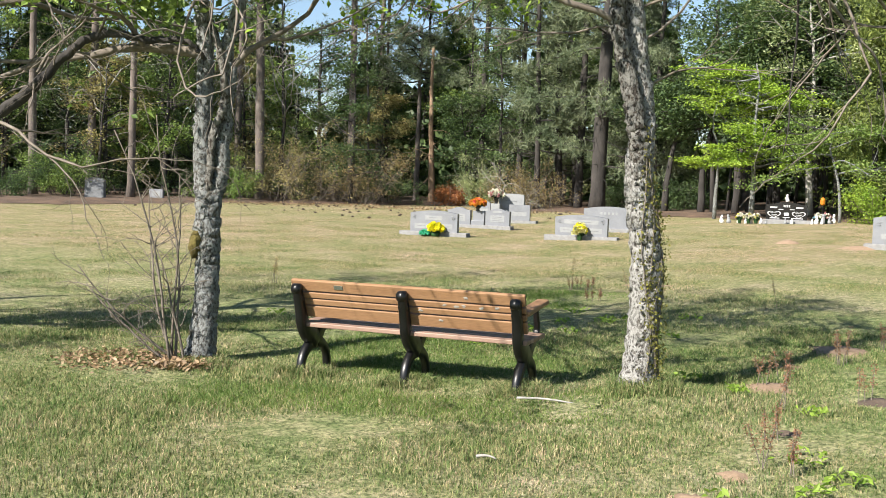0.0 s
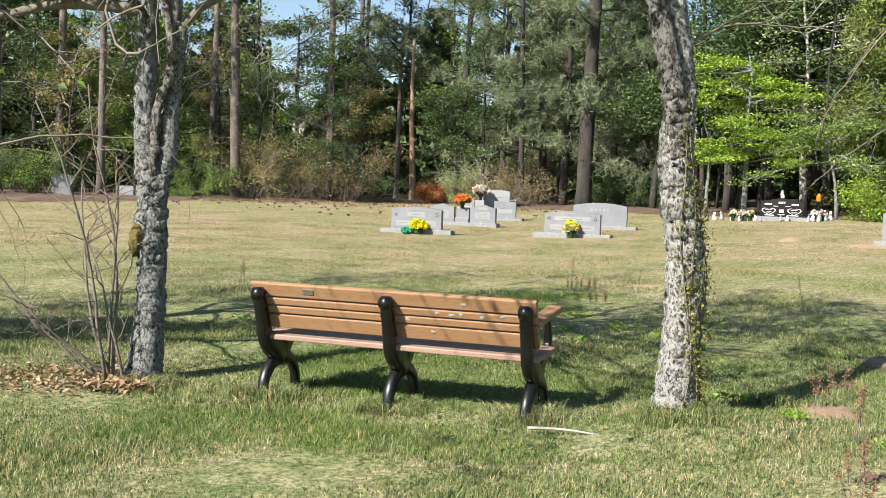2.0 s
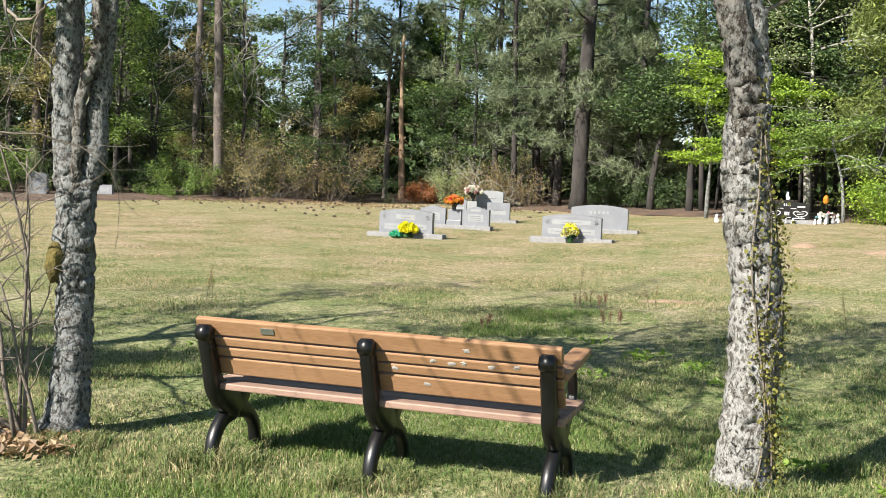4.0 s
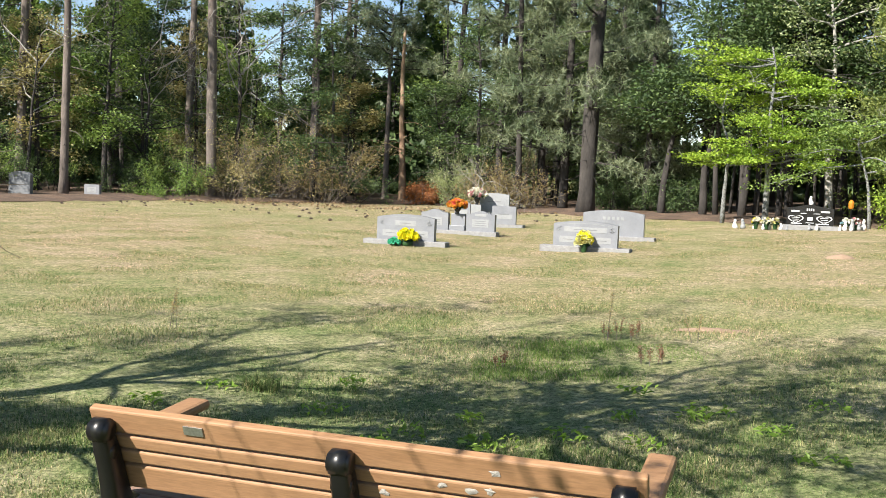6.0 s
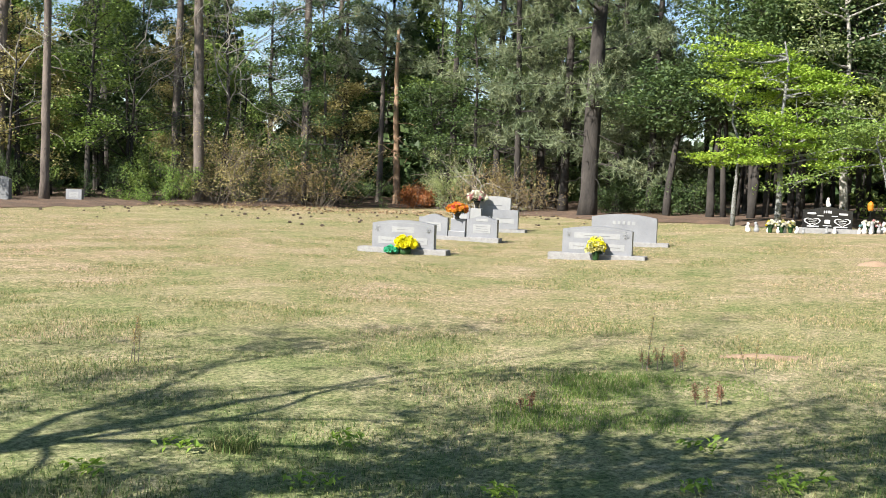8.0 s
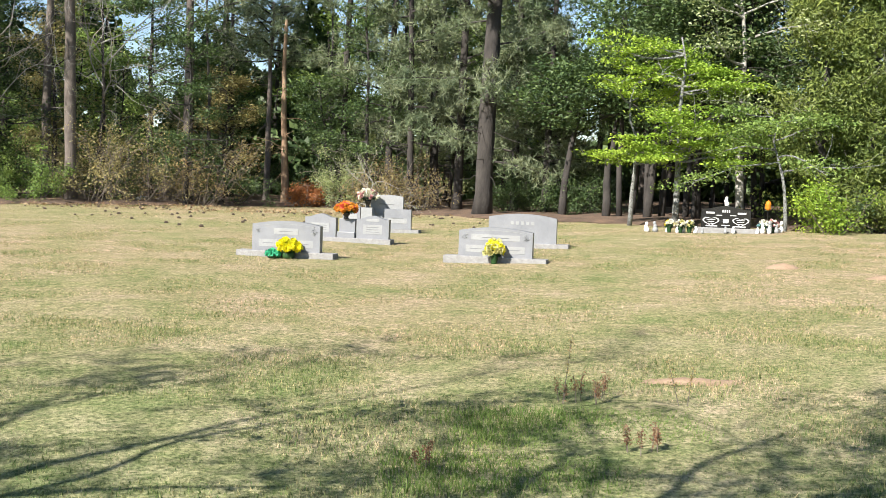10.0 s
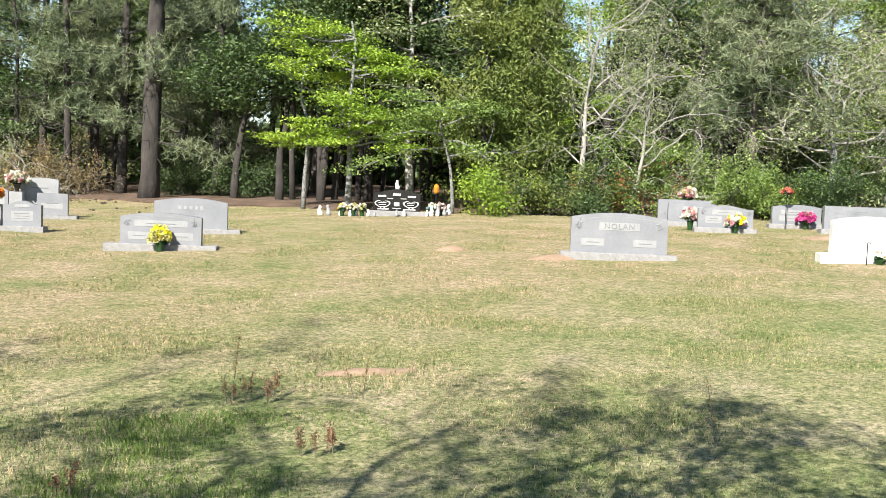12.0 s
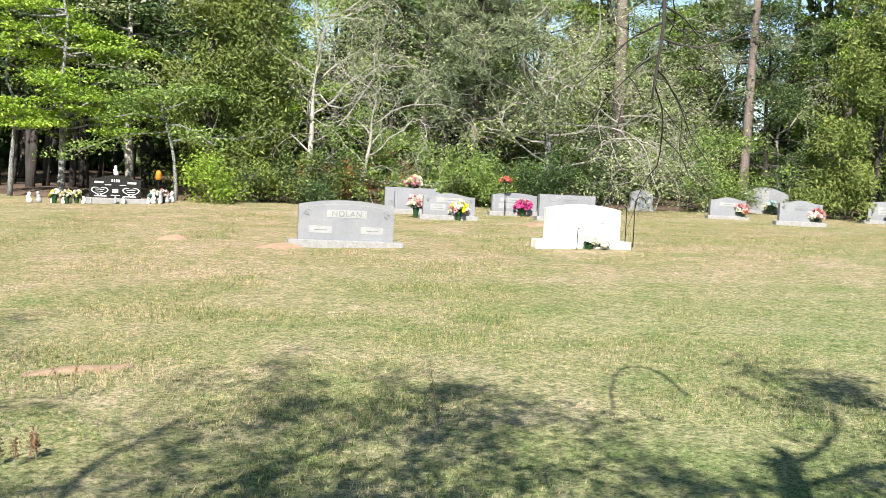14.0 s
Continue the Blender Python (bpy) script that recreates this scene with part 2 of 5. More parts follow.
# ---- mesh building ----
class Shape:
    """Gathers vertices and faces of one mesh."""

    def __init__(self):
        self.v, self.q, self.t, self.n = [], [], [], 0

    def put(self, verts, quads=None, tris=None):
        self.v.append(np.asarray(verts, np.float32).reshape(-1, 3))
        if quads is not None and len(quads):
            self.q.append(np.asarray(quads, np.int64).reshape(-1, 4) + self.n)
        if tris is not None and len(tris):
            self.t.append(np.asarray(tris, np.int64).reshape(-1, 3) + self.n)
        self.n += len(self.v[-1])

    def mesh(self, name, smooth=False):
        v = np.concatenate(self.v) if self.v else np.zeros((0, 3), np.float32)
        q = np.concatenate(self.q) if self.q else np.zeros((0, 4), np.int64)
        t = np.concatenate(self.t) if self.t else np.zeros((0, 3), np.int64)
        me = bpy.data.meshes.new(name)
        me.vertices.add(len(v))
        me.vertices.foreach_set("co", v.ravel())
        me.loops.add(q.size + t.size)
        me.loops.foreach_set("vertex_index", np.concatenate([q.ravel(), t.ravel()]).astype(np.int32))
        me.polygons.add(len(q) + len(t))
        starts = np.concatenate([np.arange(len(q)) * 4, q.size + np.arange(len(t)) * 3]).astype(np.int32)
        me.polygons.foreach_set("loop_start", starts)
        me.polygons.foreach_set("use_smooth", np.full(len(q) + len(t), smooth))
        me.update(calc_edges=True)
        return me


def link(name, me, material, parent=None, label=""):
    ob = new(name, me)
    me.materials.clear()
    me.materials.append(material)
    if parent is not None:
        ob.parent = parent
    if label:
        ob["label"] = label
    if name in ("crown", "foliage", "branchwork", "stemwork", "leaf_cover", "seed_head", "blossoms", "carved_spray"):
        ob["kind"] = "stuff"
    return ob


def part(name, shape, material, parent=None, label="", smooth=False):
    if isinstance(shape, Shape):
        me = shape.mesh(name, smooth)
    else:
        me = bpy.data.meshes.new(name)
        bmesh.ops.recalc_face_normals(shape, faces=shape.faces)
        shape.to_mesh(me)
        shape.free()
        me.polygons.foreach_set("use_smooth", np.full(len(me.polygons), smooth))
    return link(name, me, material, parent, label)


def thing(name, x, y, z, rz, label, category, group=""):
    ob = new(name)
    ob.empty_display_size = 0.1
    ob.matrix_basis = pose(x, y, z, 0, 0, rz)
    return tagged(ob, label, category, group)


def box(bm, cx, cy, cz, sx, sy, sz, bevel=0.0, rot=None, segs=2):
    made = bmesh.ops.create_cube(bm, size=1.0)["verts"]
    m = Matrix.Translation((cx, cy, cz)) @ (rot or Matrix.Identity(4)) @ Matrix.Diagonal((sx, sy, sz, 1))
    bmesh.ops.transform(bm, matrix=m, verts=made)
    if bevel:
        edges = list({e for v in made for e in v.link_edges})
        bmesh.ops.bevel(bm, geom=edges, offset=bevel, segments=segs, affect="EDGES", profile=0.5)
    return bm


def tube(shape, pts, radii, n=8, wob=0.0, rng=None, caps=True):
    """A tapering round branch along pts."""
    p = np.asarray(pts, float)
    r = np.asarray(radii, float)
    d = np.gradient(p, axis=0)
    d /= np.linalg.norm(d, axis=1)[:, None] + 1e-9
    ref = np.array([1.0, 0, 0]) if abs(d[:, 0]).mean() < 0.8 else np.array([0, 1.0, 0])
    a = np.cross(d, ref)
    a /= np.linalg.norm(a, axis=1)[:, None] + 1e-9
    b = np.cross(d, a)
    ang = np.linspace(0, 2 * np.pi, n, endpoint=False)
    rr = r[:, None] * np.ones((1, n))
    if wob and rng is not None:
        rr = rr * (1 + wob * rng.normal(0, 1, rr.shape))
    ring = p[:, None, :] + rr[..., None] * (np.cos(ang)[None, :, None] * a[:, None, :] + np.sin(ang)[None, :, None] * b[:, None, :])
    k = len(p)
    i, j = np.meshgrid(np.arange(k - 1), np.arange(n), indexing="ij")
    j2 = (j + 1) % n
    quads = np.stack([i * n + j, (i + 1) * n + j, (i + 1) * n + j2, i * n + j2], -1).reshape(-1, 4)
    verts = ring.reshape(-1, 3)
    tris = None
    if caps:
        verts = np.concatenate([verts, p[:1], p[-1:]])
        jj = np.arange(n)
        tris = np.concatenate([np.stack([np.full(n, k * n), jj, (jj + 1) % n], 1),
                               np.stack([np.full(n, k * n + 1), (k - 1) * n + (jj + 1) % n, (k - 1) * n + jj], 1)])
    shape.put(verts, quads, tris)


def smooth_path(pts, per=4):
    """Catmull-Rom through pts."""
    p = np.asarray(pts, float)
    e = np.concatenate([[2 * p[0] - p[1]], p, [2 * p[-1] - p[-2]]])
    out = []
    for k in range(1, len(e) - 2):
        for s in np.arange(per) / per:
            a, b, c, d = e[k - 1:k + 3]
            out.append(0.5 * (2 * b + (c - a) * s + (2 * a - 5 * b + 4 * c - d) * s * s + (3 * b - a - 3 * c + d) * s ** 3))
    out.append(p[-1])
    return np.array(out)


def unit(v):
    return v / (np.linalg.norm(v, axis=-1, keepdims=True) + 1e-9)


def leaves(shape, centres, size, rng, up=0.6, ratio=0.5):
    """Diamond leaf blades, slightly folded, at the centres."""
    c = np.asarray(centres, float)
    n = len(c)
    if n == 0:
        return
    nor = rng.normal(0, 1, (n, 3))
    nor[:, 2] = np.abs(nor[:, 2]) + up
    nor = unit(nor)
    a = unit(np.cross(nor, rng.normal(0, 1, (n, 3))))
    b = np.cross(nor, a)
    s = (size * rng.uniform(0.6, 1.4, n))[:, None]
    fold = nor * s * 0.12
    v = np.stack([c - a * s * 0.5, c + b * s * ratio * 0.5 + fold, c + a * s * 0.5, c - b * s * ratio * 0.5 + fold], 1)
    k = np.arange(n)[:, None] * 4 + np.arange(4)[None]
    shape.put(v.reshape(-1, 3), k)


def needle_tufts(shape, centres, length, rng, per=12, width=0.02, up=0.4):
    """Bursts of long thin needles."""
    c = np.repeat(np.asarray(centres, float), per, axis=0)
    n = len(c)
    d = rng.normal(0, 1, (n, 3))
    d[:, 2] += up
    d = unit(d)
    s = unit(np.cross(d, rng.normal(0, 1, (n, 3)))) * width * 0.5
    ln = (length * rng.uniform(0.6, 1.2, n))[:, None]
    v = np.stack([c - s, c + s, c + d * ln], 1)
    shape.put(v.reshape(-1, 3), None, np.arange(n * 3).reshape(-1, 3))


def limb(rng, start, direction, length, bend=0.25, sag=0.0, k=6):
    """A wandering branch path."""
    pts = [np.asarray(start, float)]
    d = unit(np.asarray(direction, float))
    for _ in range(k):
        d = unit(d + rng.normal(0, bend, 3) * 0.5 + np.array([0, 0, sag]))
        pts.append(pts[-1] + d * length / k)
    return np.array(pts)


# ---- ground ----
def build_ground():
    xs = np.unique(np.concatenate([np.linspace(-900, -90, 10), np.arange(-90, 111, 3.0), np.arange(-8, 14, 0.5), np.linspace(110, 900, 10)]))
    ys = np.unique(np.concatenate([np.linspace(-900, -60, 10), np.arange(-60, 121, 3.0), np.arange(-9, 20, 0.5), np.linspace(120, 1500, 12)]))
    X, Y = np.meshgrid(xs, ys)
    Z = ground_z(X, Y)
    near = (np.abs(X) < 60) & (np.abs(Y) < 60)
    Z = Z + np.where(near, 0.018 * np.sin(X * 1.9 + np.sin(Y * 1.3)) * np.sin(Y * 1.7 + 1.0), 0) - 0.012
    s = Shape()
    w = len(xs)
    i, j = np.meshgrid(np.arange(len(ys) - 1), np.arange(w - 1), indexing="ij")
    k = i * w + j
    s.put(np.stack([X, Y, Z], -1).reshape(-1, 3), np.stack([k, k + 1, k + w + 1, k + w], -1).reshape(-1, 4))
    ob = part("ground", s, LAWN, None, "", True)
    tagged(ob, "mown spring lawn of mixed green and straw-coloured grass", "lawn", "", "structure")


build_ground()


# ---- the bench ----
def sweep(bm, pts, widths, x0, thick, bevel=0.006):
    """A flat cast bar in the plane x = x0, following pts (y, z) with the given widths."""
    p = smooth_path([(0, a, b) for a, b in pts], 5)
    w = np.interp(np.linspace(0, 1, len(p)), np.linspace(0, 1, len(widths)), widths)
    d = unit(np.gradient(p, axis=0))
    side = np.stack([np.zeros(len(p)), -d[:, 2], d[:, 1]], 1)
    rings = []
    for c, s, ww in zip(p, side, w):
        h, t = ww / 2, thick / 2
        bev = min(bevel * 2, h * 0.6)
        prof = [(-t, -h + bev), (-t + bev, -h), (t - bev, -h), (t, -h + bev), (t, h - bev), (t - bev, h), (-t + bev, h), (-t, h - bev)]
        rings.append([bm.verts.new((x0 + a, c[1] + s[1] * b, c[2] + s[2] * b)) for a, b in prof])
    for r1, r2 in zip(rings, rings[1:]):
        for k in range(8):
            bm.faces.new((r1[k], r1[(k + 1) % 8], r2[(k + 1) % 8], r2[k]))
    bm.faces.new(rings[0][::-1])
    bm.faces.new(rings[-1])


def disc(bm, x, y, z, r, width, n=14):
    made = bmesh.ops.create_cone(bm, cap_ends=True, segments=n, radius1=r, radius2=r, depth=width)["verts"]
    bmesh.ops.transform(bm, matrix=Matrix.Translation((x, y, z)) @ Matrix.Rotation(radians(90), 4, "Y"), verts=made)
    edges = [e for e in {e for v in made for e in v.link_edges} if len(e.link_faces) == 2 and e.calc_face_angle() > 1.0]
    bmesh.ops.bevel(bm, geom=edges, offset=min(0.008, r * 0.3), segments=2, affect="EDGES")


def back_y(z):
    return 0.060 - (z - 0.44) * 0.41


def bench():
    root = thing("park_bench", 0.01, 0.02, gz(0, 0) - 0.012, -15, "tan plank park bench with black cast scroll legs on the grass", "bench")
    for x in (-0.905, 0.0, 0.905):
        bm = bmesh.new()
        sweep(bm, [(-0.03, 0.0), (-0.005, 0.13), (0.075, 0.215), (0.20, 0.265)], [0.066, 0.068, 0.078, 0.12], x, 0.062)
        sweep(bm, [(0.45, 0.0), (0.425, 0.13), (0.345, 0.215), (0.22, 0.265)], [0.066, 0.068, 0.078, 0.12], x, 0.058)
        sweep(bm, [(0.21, 0.235), (0.155, 0.305), (0.06, 0.365), (-0.01, 0.43), (-0.045, 0.53), (-0.085, 0.64), (-0.118, 0.715)], [0.12, 0.17, 0.16, 0.115, 0.092, 0.08, 0.06], x, 0.068)
        sweep(bm, [(0.21, 0.24), (0.29, 0.335), (0.40, 0.385), (0.50, 0.385)], [0.13, 0.12, 0.06, 0.045], x, 0.056)
        disc(bm, x, -0.118, 0.715, 0.043, 0.074)
        disc(bm, x, -0.088, 0.635, 0.034, 0.07)
        part("support", bm, IRON, root, "black cast support with curved legs", True)
        for z, y in ((0.69, -0.13), (0.62, -0.105), (0.56, -0.075), (0.50, -0.05)):
            bm = bmesh.new()
            disc(bm, x + 0.024, y + 0.01, z, 0.006, 0.012, 8)
            part("bolt", bm, STEEL, root, "small steel bolt")
    lean = Matrix.Rotation(radians(22), 4, "X")
    for zc, hh in ((0.532, 0.098), (0.612, 0.050), (0.668, 0.050), (0.745, 0.092)):
        bm = bmesh.new()
        box(bm, -0.005, back_y(zc), zc, 1.94, 0.036, hh, 0.007, lean)
        part("back_plank", bm, PLANK, root, "tan back plank")
    for y in (0.045, 0.160, 0.275, 0.385, 0.482):
        bm = bmesh.new()
        box(bm, 0.0, y, 0.418, 1.94, 0.104 if y < 0.45 else 0.084, 0.036, 0.007)
        part("seat_plank", bm, SEATPLANK, root, "faded pinkish seat plank")
    for x in (-0.935, 0.935):
        bm = bmesh.new()
        box(bm, x, 0.275, 0.660, 0.104, 0.58, 0.042, 0.016, Matrix.Rotation(radians(4), 4, "X"))
        arm = part("armrest", bm, PLANK, root, "tan plank armrest")
        bm = bmesh.new()
        sweep(bm, [(0.47, 0.39), (0.515, 0.45), (0.50, 0.53), (0.46, 0.60), (0.45, 0.655)], [0.045, 0.045, 0.04, 0.04, 0.05], x * 0.967, 0.05)
        part("armrest_bracket", bm, IRON, arm, "black curved armrest bracket")
    bm = bmesh.new()
    box(bm, -0.56, back_y(0.745) - 0.021, 0.742, 0.075, 0.004, 0.034, 0.0, lean)
    part("plaque", bm, STEEL, root, "small weathered metal plaque")
    rng = np.random.default_rng(5)
    for x, z in ((0.32, 0.665), (0.42, 0.66), (0.48, 0.668), (0.74, 0.67), (0.28, 0.54), (0.50, 0.735), (0.62, 0.66), (0.12, 0.61)):
        s = Shape()
        n = 9
        ang = np.linspace(0, 2 * np.pi, n, endpoint=False)
        r = rng.uniform(0.007, 0.017, n)
        y0 = back_y(z) - 0.021
        v = np.stack([x + r * np.cos(ang) * 1.4, y0 - (r * np.sin(ang)) * 0.40, z + r * np.sin(ang)], 1)
        v = np.concatenate([v, [[x, y0 - 0.003, z]]])
        k = np.arange(n)
        s.put(v, None, np.stack([np.full(n, n), k, (k + 1) % n], 1))
        part("dropping", s, DROPPING, root, "pale dried dropping")


bench()


# ---- headstones ----
def outline(w, h, top):
    """Front outline of a tablet, counter-clockwise from the lower left."""
    pts = [(-w / 2, 0), (w / 2, 0)]
    n = 15
    if top == "flat":
        pts += [(w / 2, h), (-w / 2, h)]
    else:
        for k in range(n):
            u = 1 - 2 * k / (n - 1)
            if top == "arc":
                z = h - 0.13 * h * u * u
            elif top == "low":
                z = h - 0.045 * h * u * u
            elif top == "serp":
                z = h - 0.16 * h * (0.5 - 0.5 * math.cos(math.pi * min(1.0, abs(u) * 1.12)))
            else:
                z = h - (0.34 * h * max(0.0, abs(u) - 0.16) ** 1.2 if abs(u) > 0.16 else 0)
            pts.append((u * w / 2, z))
    return pts


def slab(w, h, t, top, z0=0.0, bevel=0.008):
    bm = bmesh.new()
    o = outline(w, h, top)
    f = [bm.verts.new((x, -t / 2, z0 + z)) for x, z in o]
    b = [bm.verts.new((x, t / 2, z0 + z)) for x, z in o]
    bm.faces.new(f)
    bm.faces.new(b[::-1])
    for k in range(len(o)):
        bm.faces.new((f[(k + 1) % len(o)], f[k], b[k], b[(k + 1) % len(o)]))
    sharp = [e for e in bm.edges if e.calc_face_angle(0) > 0.6]
    bmesh.ops.bevel(bm, geom=sharp, offset=bevel, segments=2, affect="EDGES")
    return bm


def plate(name, x, z, w, h, y, material, parent, label):
    bm = bmesh.new()
    box(bm, x, y, z, w, 0.006, h, 0.002)
    return part(name, bm, material, parent, label)


def lettering(text, size, x, y, z, material, parent, label):
    cu = bpy.data.curves.new("lettering", "FONT")
    cu.body, cu.size, cu.extrude, cu.align_x, cu.align_y = text, size, 0.003, "CENTER", "CENTER"
    cu.space_character = 1.15
    tmp = new("lettering_curve", cu)
    dg = bpy.context.evaluated_depsgraph_get()
    me = bpy.data.meshes.new_from_object(tmp.evaluated_get(dg))
    bpy.data.objects.remove(tmp)
    bpy.data.curves.remove(cu)
    ob = link("lettering", me, material, parent, label)
    ob.matrix_basis = pose(x, y, z, 90, 0, 0)
    return ob


def base_block(root, w, d, h, x=0.0, label="rock-pitched granite base", material=None):
    bm = bmesh.new()
    box(bm, x, 0, h / 2 - 0.03, w, d, h + 0.06, 0.012)
    bmesh.ops.subdivide_edges(bm, edges=[e for e in bm.edges if e.calc_length() > 0.25], cuts=5, use_grid_fill=True)
    rng = random.Random(int(w * 1000))
    for v in bm.verts:
        if v.co.z < h - 0.02:
            v.co.x += rng.uniform(-0.008, 0.008)
            v.co.y += rng.uniform(-0.008, 0.008)
    return part("base", bm, material or GRANITE_ROUGH, root, label)


def headstone(x, y, rz, w, h, t, base_w, top, label, panels=(), text="", bars=0, sides=False, material=None, base_h=0.10, inner=True, plate_mat=None):
    z = gz(x, y) - 0.01
    root = thing("headstone", x, y, z, rz, label, "headstone", "headstones in the cemetery")
    mat = material or GRANITE
    pm = plate_mat or GRANITE_PALE
    base_block(root, base_w, t + 0.16, base_h, 0, "pale base", material if material is MARBLE else None)
    die = part("tablet", slab(w, h, t, top, base_h), mat, root, "polished tablet")
    front = -t / 2 - 0.001
    for px, pz, pw, ph in panels:
        p = plate("panel", px * w, base_h + pz * h, pw * w, ph * h, front, pm, die, "frosted inscription panel")
        n = max(2, int(ph * h / 0.045))
        for k in range(n - 1):
            bw = pw * w * (0.72 if k % 2 else 0.55)
            plate("inscription_line", px * w, base_h + pz * h + ph * h * (0.5 - (k + 1) / n), bw, 0.012, front - 0.004, ENGRAVED_DARK, p, "worn line of lettering")
    if inner:
        bm = bmesh.new()
        o1 = outline(w * 0.90, h * 0.80, top)
        o2 = outline(w * 0.88, h * 0.775, top)
        a = [bm.verts.new((px, front - 0.002, base_h + 0.11 * h + pz)) for px, pz in o1]
        b = [bm.verts.new((px, front - 0.002, base_h + 0.122 * h + pz)) for px, pz in o2]
        for k in range(2, len(o1) - 1):
            bm.faces.new((a[k], a[k + 1], b[k + 1], b[k]))
        part("carved_border", bm, pm, die, "carved arched border line")
    if text:
        plate("name_panel", 0, base_h + 0.66 * h, 0.42 * w, 0.19 * h, front, pm, die, "frosted name panel")
        lettering(text, 0.125, 0, front - 0.006, base_h + 0.66 * h, ENGRAVED_DARK, die, "carved name lettering")
    if bars:
        for k in range(bars):
            plate("inscription_mark", (k - (bars - 1) / 2) * 0.075 * w, base_h + 0.68 * h, 0.045 * w, 0.12 * h, front, pm, die, "worn carved letter")
    if sides:
        for sx in (-1, 1):
            s = Shape()
            rng = np.random.default_rng(9)
            c = np.stack([sx * w * (0.41 + rng.normal(0, 0.018, 26)), np.full(26, front - 0.006), base_h + h * (0.70 + rng.normal(0, 0.07, 26))], 1)
            leaves(s, c, 0.03, rng, 0.0)
            part("carved_spray", s, pm, die, "carved floral spray")
    return root


TWO = ((-0.26, 0.26, 0.28, 0.24), (0.26, 0.26, 0.28, 0.24))
headstone(-1.6, 17.9, -13, 1.24, 0.53, 0.16, 1.78, "arc", "grey granite double headstone with arched top beside yellow flowers", TWO + ((0, 0.66, 0.36, 0.2),), sides=True)
headstone(2.05, 17.55, -16, 1.30, 0.51, 0.16, 1.82, "arc", "grey granite double headstone with carved name band and cream flowers", TWO + ((0, 0.66, 0.66, 0.2),), sides=True)
headstone(2.95, 21.1, -14, 1.42, 0.60, 0.18, 1.95, "arc", "plain pale granite headstone with gently arched top", (), bars=5, inner=False)
headstone(8.72, 14.35, -24, 1.50, 0.63, 0.18, 1.82, "arc", "wide grey granite headstone with carved arch and name panel", ((-0.27, 0.26, 0.24, 0.18), (0.27, 0.26, 0.24, 0.18)), text="NOLAN", sides=True)
headstone(12.5, 12.98, -26, 1.28, 0.60, 0.18, 1.64, "arc", "bright white marble headstone on a white base", ((0.27, 0.5, 0.2, 0.3),), material=MARBLE, base_h=0.13, inner=False, plate_mat=MARBLE)
headstone(15.2, 22.3, -26, 1.30, 0.50, 0.18, 1.55, "flat", "grey granite headstone with straight top", ((0, 0.55, 0.4, 0.3),), inner=False)
headstone(14.75, 21.3, -26, 1.12, 0.50, 0.16, 1.4, "arc", "grey granite headstone with a carved cross panel", ((0, 0.62, 0.4, 0.24),), inner=False)
headstone(14.2, 19.2, -26, 1.18, 0.50, 0.16, 1.34, "serp", "grey granite headstone with shaped top and pale panels", ((-0.22, 0.35, 0.3, 0.3), (0.22, 0.35, 0.3, 0.3), (0, 0.68, 0.5, 0.22)), sides=True, inner=False)
headstone(17.05, 20.35, -26, 1.14, 0.47, 0.16, 1.3, "arc", "grey granite headstone with a long pale panel", ((0, 0.62, 0.66, 0.2), (0, 0.3, 0.72, 0.26)), inner=False)
headstone(17.1, 18.45, -26, 1.36, 0.52, 0.18, 1.5, "flat", "grey granite headstone with polished recessed band", ((0, 0.78, 0.66, 0.2),), inner=False, plate_mat=GRANITE)
headstone(25.2, 23.8, -30, 0.74, 0.58, 0.16, 0.9, "serp", "small pale upright headstone near the shrubs", ((0, 0.55, 0.4, 0.3),), inner=False)
headstone(23.9, 19.25, -34, 1.0, 0.52, 0.18, 1.16, "serp", "grey headstone with shaped top beside red and white flowers", ((0, 0.62, 0.5, 0.2),), inner=False)
headstone(30.7, 23.2, -36, 1.64, 0.82, 0.2, 2.0, "gable", "wide shouldered grey headstone with raised centre", ((0, 0.45, 0.16, 0.8),), inner=False)
headstone(24.3, 17.15, -36, 1.14, 0.56, 0.18, 1.34, "serp", "grey headstone with dark carved corners and pink flowers", ((0, 0.6, 0.3, 0.14),), sides=True, inner=False, plate_mat=ENGRAVED_DARK)
headstone(29.8, 18.0, -38, 1.20, 0.58, 0.18, 1.45, "arc", "weathered pinkish headstone at the lawn edge", ((0, 0.5, 0.5, 0.4),), inner=False)
headstone(-15.6, 35.8, -8, 0.64, 0.42, 0.16, 0.8, "flat", "small pale headstone in the shade of the woods", ((0, 0.5, 0.6, 0.5),), inner=False)


